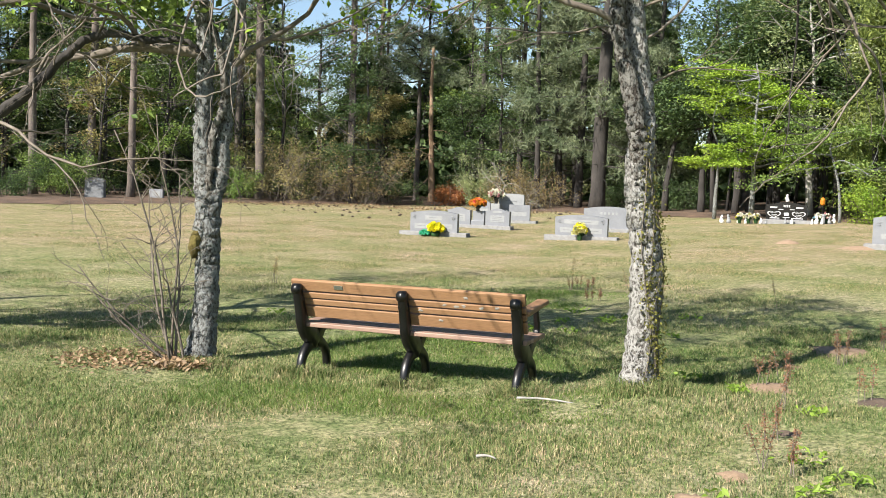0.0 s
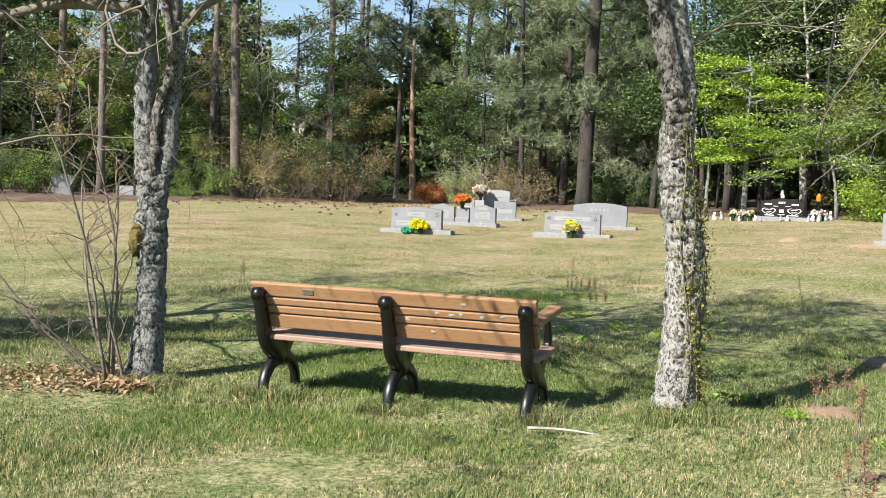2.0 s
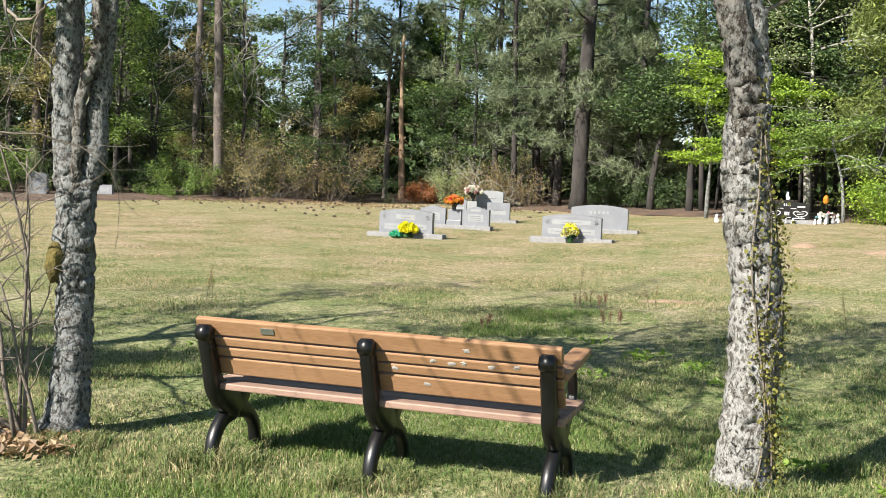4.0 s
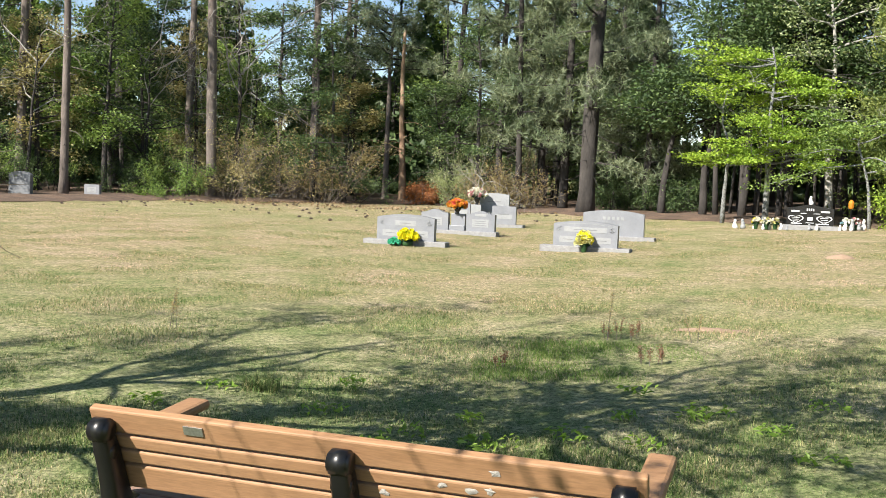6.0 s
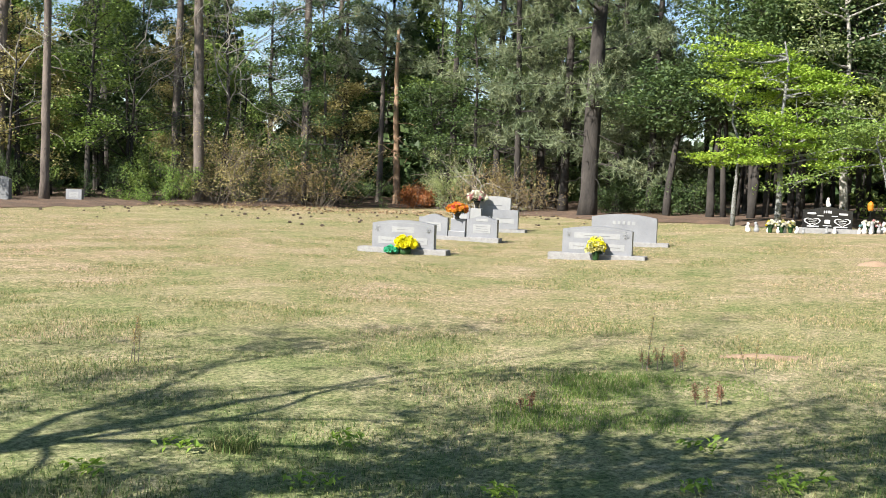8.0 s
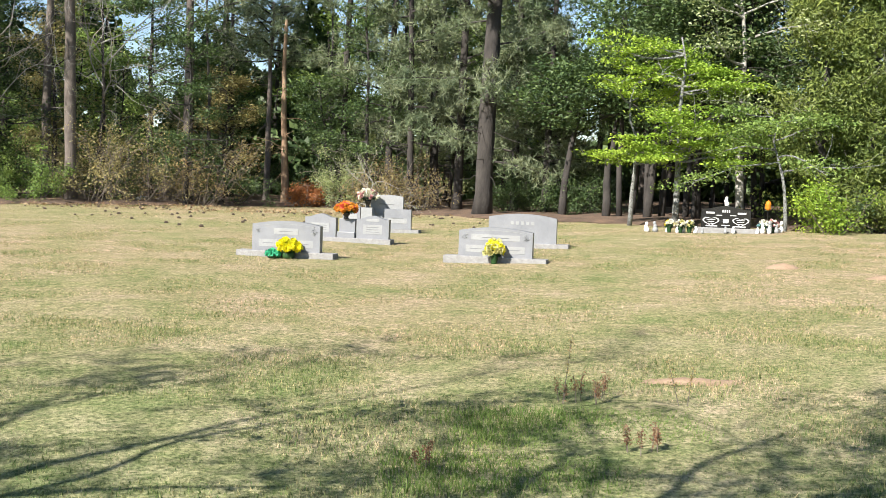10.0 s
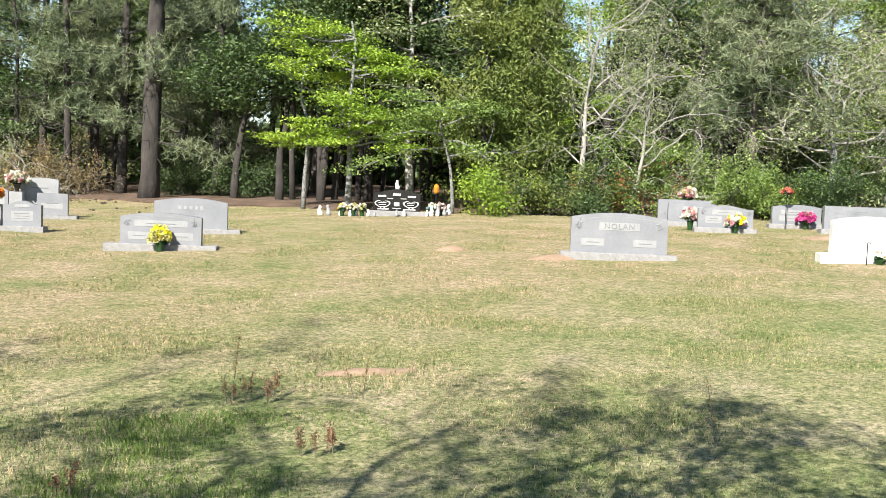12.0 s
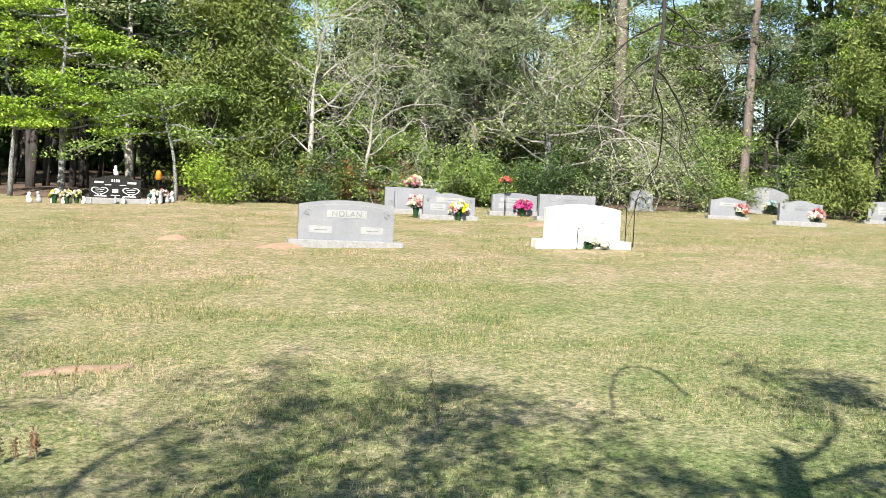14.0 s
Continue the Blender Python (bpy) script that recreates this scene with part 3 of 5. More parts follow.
def companion_set(x, y, rz):
    """Two tablets with a vase block between them on one long base."""
    z = gz(x, y) - 0.01
    root = thing("companion_headstone", x, y, z, rz, "grey granite companion headstone with vase block on one base", "headstone", "headstones in the cemetery")
    base_block(root, 1.98, 0.36, 0.10)
    for px, w, top in ((-0.62, 0.70, "serp"), (0.56, 0.72, "serp")):
        bm = slab(w, 0.50, 0.16, top, 0.10)
        bmesh.ops.translate(bm, vec=(px, 0, 0), verts=bm.verts)
        die = part("tablet", bm, GRANITE, root, "polished tablet")
        p = plate("panel", px, 0.30, w * 0.58, 0.20, -0.082, GRANITE_PALE, die, "frosted inscription panel")
        for k in range(3):
            plate("inscription_line", px, 0.35 - 0.05 * k, w * 0.4, 0.012, -0.086, ENGRAVED_DARK, p, "worn line of lettering")
        if px > 0:
            plate("name_panel", px, 0.50, w * 0.4, 0.06, -0.082, GRANITE_PALE, die, "frosted name panel")
    bm = bmesh.new()
    box(bm, -0.03, -0.02, 0.16, 0.40, 0.22, 0.13, 0.01)
    box(bm, -0.03, 0.03, 0.36, 0.36, 0.12, 0.30, 0.008)
    part("vase_block", bm, GRANITE, root, "stepped granite vase block")
    return z


companion_set(-0.72, 22.2, -14)


def tall_set(x, y, rz):
    z = gz(x, y) - 0.01
    root = thing("family_headstone", x, y, z, rz, "tall pale granite family stone flanked by low tablets", "headstone", "headstones in the cemetery")
    base_block(root, 2.0, 0.4, 0.1)
    for px, py, w, h, top, mat in ((0.08, 0.25, 0.86, 0.98, "low", GRANITE_PALE), (0.44, -0.12, 0.70, 0.52, "flat", GRANITE), (-0.80, -0.05, 0.46, 0.62, "arc", GRANITE)):
        bm = slab(w, h, 0.16, top, 0.0 if py > 0 else 0.10)
        bmesh.ops.translate(bm, vec=(px, py, 0), verts=bm.verts)
        die = part("tablet", bm, mat, root, "granite tablet")
        p = plate("panel", px, h * 0.62, w * 0.7, h * 0.26, py - 0.082, GRANITE_PALE, die, "frosted inscription panel")
        plate("inscription_line", px, h * 0.75, w * 0.45, 0.02, py - 0.087, ENGRAVED_DARK, p, "dark carved line")
    bm = bmesh.new()
    box(bm, -0.38, -0.1, 0.36, 0.30, 0.26, 0.54, 0.01)
    part("vase_block", bm, GRANITE_PALE, root, "pale granite pedestal")


tall_set(-0.05, 26.7, -10)


# ---- flowers ----
def blossom_cloud(shape, rng, n, cx, cy, cz, rx, rz_, size):
    """Round blossoms, each a rosette of petals, over a dome."""
    for _ in range(n):
        u = unit(rng.normal(0, 1, 3))
        u[2] = abs(u[2]) * 0.9 - 0.1
        c = np.array([cx, cy, cz]) + u * np.array([rx, rx, rz_]) * rng.uniform(0.75, 1.0)
        k = 11
        d = unit(rng.normal(0, 0.75, (k, 3)) + u)
        leaves(shape, c + d * size * 0.35, size, rng, 0.0, 0.75)


def bouquet(name, x, y, z, rx, rz_, colours, label, pot="cone", n=26, size=0.06, pot_mat=None, pot_h=0.16, seed=1):
    rng = np.random.default_rng(seed)
    root = thing(name, x, y, z, 0, label, "flowers", "grave flowers")
    s = Shape()
    if pot == "cone":
        tube(s, [(0, 0, 0), (0, 0, 0.02), (0, 0, pot_h * 0.8), (0, 0, pot_h)], [0.05, 0.052, 0.07, 0.08], 12)
    elif pot == "urn":
        tube(s, [(0, 0, 0), (0, 0, 0.03), (0, 0, pot_h * 0.3), (0, 0, pot_h * 0.75), (0, 0, pot_h)], [0.06, 0.05, 0.045, 0.085, 0.10], 12)
    else:
        tube(s, [(0, 0, 0), (0, 0, 0.02), (0, 0, pot_h)], [0.09, 0.11, 0.12], 12)
    part("pot", s, pot_mat or DARK_GREEN, root, "flower pot", True)
    zc = pot_h + rz_ * 0.35
    g = Shape()
    u = unit(rng.normal(0, 1, (90, 3)))
    u[:, 2] = np.abs(u[:, 2]) * 0.5 - 0.45
    leaves(g, np.array([0, 0, zc]) + u * np.array([rx, rx, rz_]) * 0.75, 0.08, rng, 0.2, 0.5)
    part("foliage", g, DARK_GREEN, root, "dark artificial leaves")
    for key, share in colours:
        b = Shape()
        blossom_cloud(b, rng, max(3, int(n * 1.9 * share)), 0, 0, zc, rx * 1.15, rz_ * 1.2, size * 1.15)
        part("blossoms", b, PETAL[key], root, key + " artificial blossoms")
    return root


def on(x, y, h=0.0):
    return gz(x, y) - 0.01 + h


bouquet("flower_pot", -1.55, 17.62, on(-1.55, 17.62), 0.17, 0.15, (("yellow", 1.0),), "bright yellow artificial flowers in a dark pot at the headstone", "bowl", 34, 0.085, DARK_GREEN, 0.12, 2)
bouquet("flower_pot", -1.80, 17.60, on(-1.80, 17.60), 0.10, 0.06, (("teal", 1.0),), "low teal green wrapping on the headstone base", "bowl", 14, 0.07, DARK_GREEN, 0.05, 3)
bouquet("flower_pot", 2.00, 17.28, on(2.0, 17.28), 0.13, 0.20, (("cream", 0.7), ("yellow", 0.3)), "cream and pale yellow flowers in front of the headstone", "cone", 24, 0.08, DARK_GREEN, 0.14, 4)
bouquet("flower_vase", -0.78, 22.18, on(-0.78, 22.18, 0.51), 0.20, 0.14, (("orange", 0.8), ("red", 0.2)), "orange flowers in a dark vase on the granite block", "urn", 30, 0.09, BLACK_STONE, 0.14, 5)
bouquet("flower_vase", -0.44, 26.62, on(-0.44, 26.62, 0.62), 0.22, 0.18, (("white", 0.8), ("pink", 0.2)), "white and pink flowers in a dark urn on a pedestal", "urn", 30, 0.10, BLACK_STONE, 0.22, 6)
bouquet("flower_vase", 12.62, 12.68, on(12.62, 12.68), 0.14, 0.08, (("white", 1.0),), "fallen white flowers beside the marble base", "bowl", 16, 0.09, WHITE_PAINT, 0.05, 7)
bouquet("flower_vase", 12.42, 12.72, on(12.42, 12.72), 0.09, 0.11, (("white", 0.3),), "dark leaved spray with white flowers beside the marble base", "cone", 10, 0.06, DARK_GREEN, 0.08, 8)
bouquet("flower_vase", 15.30, 22.3, on(15.3, 22.3, 0.59), 0.17, 0.2, (("white", 0.5), ("cream", 0.2), ("pink", 0.3)), "white and pink flower saddle on top of the headstone", "bowl", 22, 0.09, DARK_GREEN, 0.04, 9)
bouquet("flower_vase", 13.75, 19.85, on(13.75, 19.85), 0.18, 0.2, (("pink", 0.4), ("white", 0.6)), "pink and white flowers in a vase between the headstones", "cone", 22, 0.08, DARK_GREEN, 0.22, 10)
bouquet("flower_vase", 14.3, 18.95, on(14.3, 18.95), 0.17, 0.2, (("yellow", 0.5), ("white", 0.3), ("pink", 0.2)), "yellow and white flowers in a dark pot at the headstone", "cone", 20, 0.08, DARK_GREEN, 0.16, 11)
bouquet("flower_vase", 17.1, 20.05, on(17.1, 20.05), 0.20, 0.18, (("magenta", 0.7), ("pink", 0.3)), "magenta flowers in a dark pot at the headstone", "cone", 22, 0.08, DARK_GREEN, 0.16, 12)
bouquet("flower_vase", 24.15, 18.95, on(24.15, 18.95), 0.17, 0.18, (("pink", 0.5), ("coral", 0.2), ("white", 0.3)), "pink and white flowers at the headstone", "cone", 22, 0.09, DARK_GREEN, 0.2, 13)
bouquet("flower_vase", 30.6, 22.8, on(30.6, 22.8), 0.22, 0.18, (("blue", 0.6), ("white", 0.4)), "pale blue and white flowers at the wide headstone", "cone", 22, 0.1, DARK_GREEN, 0.2, 14)
bouquet("flower_vase", 24.6, 16.85, on(24.6, 16.85), 0.18, 0.18, (("coral", 0.15), ("pink", 0.5), ("white", 0.35)), "pink and white flowers in a dark pot at the headstone", "cone", 22, 0.09, DARK_GREEN, 0.2, 15)
bouquet("flower_vase", 29.7, 17.6, on(29.7, 17.6), 0.24, 0.2, (("cream", 0.6), ("coral", 0.4)), "faded cream flowers at the weathered headstone", "cone", 20, 0.09, DARK_GREEN, 0.2, 16)
bouquet("flower_basket", 16.6, 20.15, on(16.6, 20.15, 0.82), 0.10, 0.08, (("coral", 0.8), ("red", 0.2)), "small red hanging spray by the headstone", "bowl", 12, 0.07, IRON, 0.03, 17)


# ---- the black memorial ----
def black_memorial(x, y, rz):
    z = gz(x, y) - 0.01
    root = thing("black_headstone", x, y, z, rz, "polished black granite headstone with white engraved hearts", "headstone", "headstones in the cemetery")
    base_block(root, 1.62, 0.40, 0.13, 0, "grey granite base")
    die = part("tablet", slab(1.26, 0.58, 0.16, "serp", 0.13), BLACK_STONE, root, "polished black tablet")
    yf = -0.086
    for sx in (-1, 1):
        bm = bmesh.new()
        ring = []
        for k in range(25):
            a = 2 * math.pi * k / 24
            hx, hz = 16 * math.sin(a) ** 3, 13 * math.cos(a) - 5 * math.cos(2 * a) - 2 * math.cos(3 * a) - math.cos(4 * a)
            ring.append([bm.verts.new((sx * 0.38 + hx * q, yf, 0.30 + hz * q * 0.62)) for q in (0.0135, 0.0112)])
        for r1, r2 in zip(ring, ring[1:]):
            bm.faces.new((r1[0], r2[0], r2[1], r1[1]))
        part("engraved_heart", bm, ENGRAVED, die, "white engraved heart")
        for k in range(3):
            plate("inscription_line", sx * 0.38, 0.34 - 0.05 * k, 0.22 - 0.04 * k, 0.014, yf, ENGRAVED, die, "white engraved line")
        plate("engraved_scroll", sx * 0.40, 0.52, 0.22, 0.05, yf, ENGRAVED, die, "white engraved scroll")
        plate("engraved_scroll", sx * 0.18, 0.46, 0.16, 0.02, yf, ENGRAVED, die, "white engraved scroll")
        plate("engraved_scroll", sx * 0.36, 0.175, 0.30, 0.03, yf, ENGRAVED, die, "white engraved scroll")
    for k in range(4):
        plate("inscription_mark", (k - 1.5) * 0.055, 0.57, 0.034, 0.07, yf, ENGRAVED, die, "white engraved letter")
    plate("engraved_scroll", 0, 0.31, 0.14, 0.10, yf, ENGRAVED, die, "white engraved emblem")
    plate("engraved_scroll", 0, 0.20, 0.22, 0.02, yf, ENGRAVED, die, "white engraved line")
    return z


black_memorial(8.98, 26.5, -15)


def figurine(x, y, z, h, label, seed, material=None):
    """A small plain garden figure, rounded and uneven."""
    rng = random.Random(seed)
    bm = bmesh.new()
    for cz, rr, sx in ((0.22, 0.24, 1.1), (0.50, 0.20, 0.9), (0.80, 0.15, 1.0)):
        made = bmesh.ops.create_icosphere(bm, subdivisions=2, radius=1.0)["verts"]
        ox, oy = rng.uniform(-0.06, 0.06) * h, rng.uniform(-0.05, 0.05) * h
        for v in made:
            q = 1 + 0.35 * noise.noise(v.co * 2.2 + Vector((seed, 0, cz)))
            v.co = Vector((v.co.x * rr * h * sx * q + ox, v.co.y * rr * h * q + oy, max(0.0, (cz + v.co.z * rr * 1.25 * q) * h)))
    ob = part("garden_figure", bm, material or WHITE_PAINT, None, "", True)
    ob.matrix_basis = pose(x, y, z, 0, 0, rng.uniform(0, 360))
    return tagged(ob, label, "ornament", "ornaments at the black memorial")


zb = gz(8.98, 26.5)
figurine(8.98, 26.5, zb + 0.69, 0.26, "white ornament standing on the black headstone", 1)
for k, (dx, dy, h) in enumerate(((-1.75, 0.3, 0.30), (-1.45, 0.15, 0.22), (-0.85, -0.32, 0.20), (-0.10, -0.36, 0.20), (0.10, -0.36, 0.20), (0.85, -0.30, 0.28),
                                 (1.10, -0.1, 0.34), (1.50, 0.2, 0.32), (-1.95, 0.4, 0.28), (1.32, 0.0, 0.24), (-1.1, 0.0, 0.3), (-1.3, -0.2, 0.18), (-0.7, -0.4, 0.16), (0.7, -0.38, 0.18), (1.0, -0.35, 0.2))):
    px, py = 8.98 + dx, 26.5 + dy - dx * 0.12
    figurine(px, py, gz(px, py) - 0.015, h, "small white garden figure beside the black headstone" if k % 3 else "small grey garden figure beside the black headstone", 20 + k, None if k % 3 else GRANITE_PALE)
for k, (dx, dy, cols) in enumerate(((-0.95, -0.1, (("white", 0.6), ("cream", 0.4))), (-1.2, -0.15, (("white", 0.7), ("cream", 0.3))), (0.95, -0.05, (("white", 0.6), ("blue", 0.4))),
                                    (1.25, 0.1, (("pink", 0.4), ("white", 0.6))), (-1.45, 0.0, (("white", 0.8), ("yellow", 0.2))))):
    px, py = 8.98 + dx, 26.5 + dy - dx * 0.12
    bouquet("flower_vase", px, py, gz(px, py) - 0.01, 0.12, 0.13, cols, "mixed white flowers clustered beside the black headstone", "cone", 11, 0.055, DARK_GREEN, 0.16, 40 + k)


def lantern(x, y):
    z = gz(x, y) - 0.01
    root = thing("garden_lantern", x, y, z, 0, "small amber garden lantern on a thin post by the black headstone", "lantern")
    s = Shape()
    tube(s, [(0, 0, 0), (0, 0, 0.62)], [0.012, 0.012], 8)
    part("post", s, IRON, root)
    s = Shape()
    tube(s, [(0, 0, 0.60), (0, 0, 0.64), (0, 0, 0.76), (0, 0, 0.82), (0, 0, 0.86)], [0.05, 0.075, 0.08, 0.06, 0.01], 8)
    part("lamp_head", s, PETAL["orange"], root, "amber lamp head")


lantern(10.1, 26.5)


def shepherd_hook(x, y, h, turn, label, bend=1.0):
    z = gz(x, y) - 0.02
    root = thing("shepherd_hook", x, y, z, turn, label, "plant hook", "plant hooks")
    s = Shape()
    pts = [(0, 0, 0), (0, 0, h * 0.5), (0, 0, h * 0.88)]
    for k in range(1, 8):
        a = math.pi * k / 7
        pts.append((0.10 * bend * (1 - math.cos(a)), 0, h * 0.88 + 0.12 * h * math.sin(a)))
    tube(s, pts, [0.009] * len(pts), 6)
    part("rod", s, IRON, root, "thin dark metal rod", True)


shepherd_hook(13.55, 12.8, 0.88, -20, "thin dark shepherd hook beside the white headstone")
shepherd_hook(13.15, 12.6, 0.74, 150, "thin dark metal stand in front of the white headstone", 0.9)
shepherd_hook(12.15, 12.7, 0.38, -20, "short dark stake in front of the white headstone", 0.2)
shepherd_hook(16.55, 20.1, 0.85, 40, "thin dark shepherd hook holding a red spray", 0.5)


# ---- trees beside the bench ----
def fine_branches(shape, tips, rng, start, direction, length, r, depth, spread=0.55, sag=0.0, bend=0.33):
    """A branch with ever finer side branches; collects the ends in tips."""
    path = limb(rng, start, direction, length, bend, sag, 6)
    tube(shape, path, np.linspace(r, r * 0.45, len(path)), 6 if r > 0.02 else 4 if r > 0.008 else 3, 0, None, False)
    if depth == 0:
        tips.extend(path[2:])
        return
    for k in range(3):
        at = 2 + k * 2 if k < 2 else len(path) - 1
        d = unit(path[at] - path[at - 1])
        dd = unit(d + rng.normal(0, spread, 3))
        fine_branches(shape, tips, rng, path[at], dd, length * rng.uniform(0.5, 0.75), r * 0.5, depth - 1, spread, sag, bend)


def near_tree(x, y, stems, bark, leaf, label, seed, limbs, leaf_n, leaf_size=0.075, low_leaf=0.012):
    """stems: lists of (x, y, z, radius) relative to the foot; limbs: (start xyz, direction, length, radius, depth)."""
    rng = np.random.default_rng(seed)
    root = thing("yard_tree", x, y, gz(x, y) - 0.03, 0, label, "tree", "trees beside the bench")
    for k, st in enumerate(stems):
        st = np.array(st, float)
        p = smooth_path(st[:, :3], 12)
        r = np.interp(np.linspace(0, 1, len(p)), np.linspace(0, 1, len(st)), st[:, 3])
        p[1:-1] += rng.normal(0, 0.006, p[1:-1].shape)
        s = Shape()
        tube(s, p, r, 24, 0.05, rng)
        part("trunk" if k == 0 else "stem", s, bark[k % len(bark)], root, "lichen-covered trunk", True)
    tips, b = [], Shape()
    for st, d, ln, r, dep in limbs:
        fine_branches(b, tips, rng, st, d, ln, r, dep)
    part("branchwork", b, TWIG, root, "grey crooked branches", True)
    tips = np.array(tips)
    tips = tips[(tips[:, 2] > 3.0) | (rng.uniform(0, 1, len(tips)) < low_leaf)]
    pick = rng.integers(0, len(tips), leaf_n)
    c = Shape()
    leaves(c, tips[pick] + rng.normal(0, 0.10, (leaf_n, 3)), leaf_size, rng, 0.4, 0.6)
    part("crown", c, leaf, root, "sparse fresh spring leaves")
    return root


R_STEM = [(0, 0, 0, 0.155), (0.0, 0, 0.08, 0.13), (0.008, 0, 0.42, 0.114), (0.02, 0, 0.85, 0.113), (-0.03, 0, 1.20, 0.107), (-0.068, 0, 1.50, 0.104), (-0.065, 0, 1.70, 0.095), (-0.045, 0.02, 1.88, 0.068)]
R_FRONT = [(-0.06, -0.02, 1.52, 0.088), (-0.075, -0.03, 1.75, 0.082), (-0.13, -0.02, 2.05, 0.070), (-0.225, 0.0, 2.43, 0.062), (-0.275, 0, 2.72, 0.060), (-0.21, 0.05, 3.0, 0.058), (-0.05, 0.1, 3.6, 0.05), (0.1, 0.2, 4.1, 0.04)]
R_BACK = [(-0.05, 0.04, 1.62, 0.085), (-0.035, 0.07, 1.85, 0.078), (-0.045, 0.08, 2.05, 0.074), (-0.105, 0.08, 2.43, 0.072), (-0.15, 0.10, 2.83, 0.068), (-0.13, 0.12, 3.1, 0.066), (0.1, 0.3, 3.9, 0.05)]
L_STEM = [(0.0, 0, 0, 0.17), (0.0, 0, 0.07, 0.135), (0.04, 0, 0.37, 0.105), (0.05, 0, 0.75, 0.100), (0.05, 0, 1.13, 0.108), (0.04, 0, 1.36, 0.095), (0.0, 0, 1.60, 0.078), (-0.01, 0, 2.08, 0.072),
          (0.0, 0, 2.55, 0.068), (-0.05, 0, 3.0, 0.06), (-0.2, 0, 4.2, 0.04)]
L_BACK = [(0.06, 0, 1.20, 0.07), (0.115, 0.01, 1.46, 0.066), (0.145, 0.02, 1.62, 0.064), (0.17, 0.03, 2.08, 0.060), (0.205, 0.03, 2.42, 0.055), (0.19, 0.04, 2.75, 0.05), (0.5, 0.2, 4.0, 0.035)]
L_DARK = [(0.05, -0.055, 1.30, 0.03), (0.075, -0.06, 1.62, 0.032), (0.10, -0.055, 1.95, 0.032), (0.19, -0.05, 2.22, 0.034), (0.15, -0.04, 2.55, 0.032), (0.02, 0.0, 2.95, 0.028), (-0.15, 0.0, 3.6, 0.02)]
RL = [((-0.10, 0.1, 2.5), (1.0, -0.1, 0.28), 1.1, 0.011, 3), ((-0.14, 0.1, 2.75), (1.0, -0.35, 0.30), 1.3, 0.012, 3), ((-0.26, 0.0, 2.6), (-0.9, 0.2, 0.20), 1.0, 0.010, 3), ((-0.24, 0, 2.62), (-1.0, -0.5, 0.25), 1.3, 0.028, 2),
      ((-0.1, 0.1, 2.9), (0.8, 0.0, 0.28), 1.6, 0.04, 3), ((0.0, 0.12, 3.1), (0.9, -0.4, 0.25), 1.6, 0.035, 3), ((-0.05, 0.1, 3.3), (-0.7, 0.3, 0.30), 1.5, 0.035, 3), ((0.1, 0.2, 3.9), (0.3, -0.2, 0.25), 1.2, 0.03, 3),
      ((0.1, 0.2, 3.6), (1.0, -0.4, 0.1), 2.3, 0.035, 3), ((0.1, 0.1, 3.4), (0.8, -0.9, 0.1), 2.2, 0.035, 3), ((-0.02, 0.1, 2.2), (0.9, -0.1, 0.35), 0.7, 0.010, 2), ((0.05, 0.2, 3.7), (-0.4, -0.6, 0.2), 1.5, 0.035, 3)]
LL = [((-0.1, 0, 3.3), (0.05, -1.0, 0.12), 2.5, 0.045, 3), ((0.3, 0.1, 3.4), (0.5, -1.0, 0.06), 2.4, 0.04, 3), ((0.1, 0.0, 3.2), (0.25, -0.8, 0.1), 1.9, 0.035, 3), ((-0.15, 0, 3.7), (0.0, -1.0, 0.45), 2.4, 0.045, 3), ((0.35, 0.1, 3.6), (0.45, -1.0, 0.45), 2.2, 0.04, 3), ((-0.15, 0, 3.8), (0.3, -0.8, 0.6), 2.0, 0.04, 3), ((-0.03, 0, 2.62), (-1.0, -0.1, 0.22), 1.5, 0.05, 3), ((0.21, 0.03, 2.5), (0.3, 0.3, 0.7), 1.3, 0.03, 3), ((-0.1, 0, 3.3), (-0.6, 0.6, 0.6), 2.0, 0.045, 3), ((0.3, 0.1, 3.2), (0.9, 0.3, 0.5), 1.8, 0.04, 3),
      ((-0.2, 0, 4.1), (0.1, 0.3, 0.9), 1.6, 0.035, 3), ((0.5, 0.2, 3.9), (0.7, 0.5, 0.5), 1.6, 0.035, 3), ((-0.2, 0, 4.0), (-0.8, -0.3, 0.6), 2.0, 0.04, 3)]
near_tree(1.775, -0.28, [R_STEM, R_FRONT, R_BACK], [BARK_PALE, BARK_MOTTLED, BARK_PALE], LEAF_MID, "sinuous old tree with pale lichen bark and a clinging vine", 11, RL, 6500, 0.07, 0.0)
near_tree(-1.84, 0.62, [L_STEM, L_BACK, L_DARK], [BARK_GREY, BARK_GREY, BARK_MOTTLED], LEAF_LIME, "twin-stemmed grey lichen-covered tree with fresh leaves", 12, LL, 11500, 0.066, 0.012)
T_STEM = [(0, 0, 0, 0.2), (0.05, 0, 0.5, 0.16), (0.0, 0.1, 1.5, 0.14), (0.15, 0.1, 2.3, 0.12), (0.3, 0.2, 3.4, 0.09), (0.2, 0.4, 4.6, 0.05)]
T_LIMB = [(0.1, 0.0, 1.5, 0.075), (1.2, -0.15, 1.85, 0.062), (2.1, -0.2, 2.08, 0.050), (2.7, -0.2, 2.6, 0.036), (3.0, -0.2, 2.73, 0.032), (3.33, -0.2, 2.69, 0.027), (3.67, -0.2, 2.68, 0.022), (3.8, -0.1, 2.55, 0.016)]
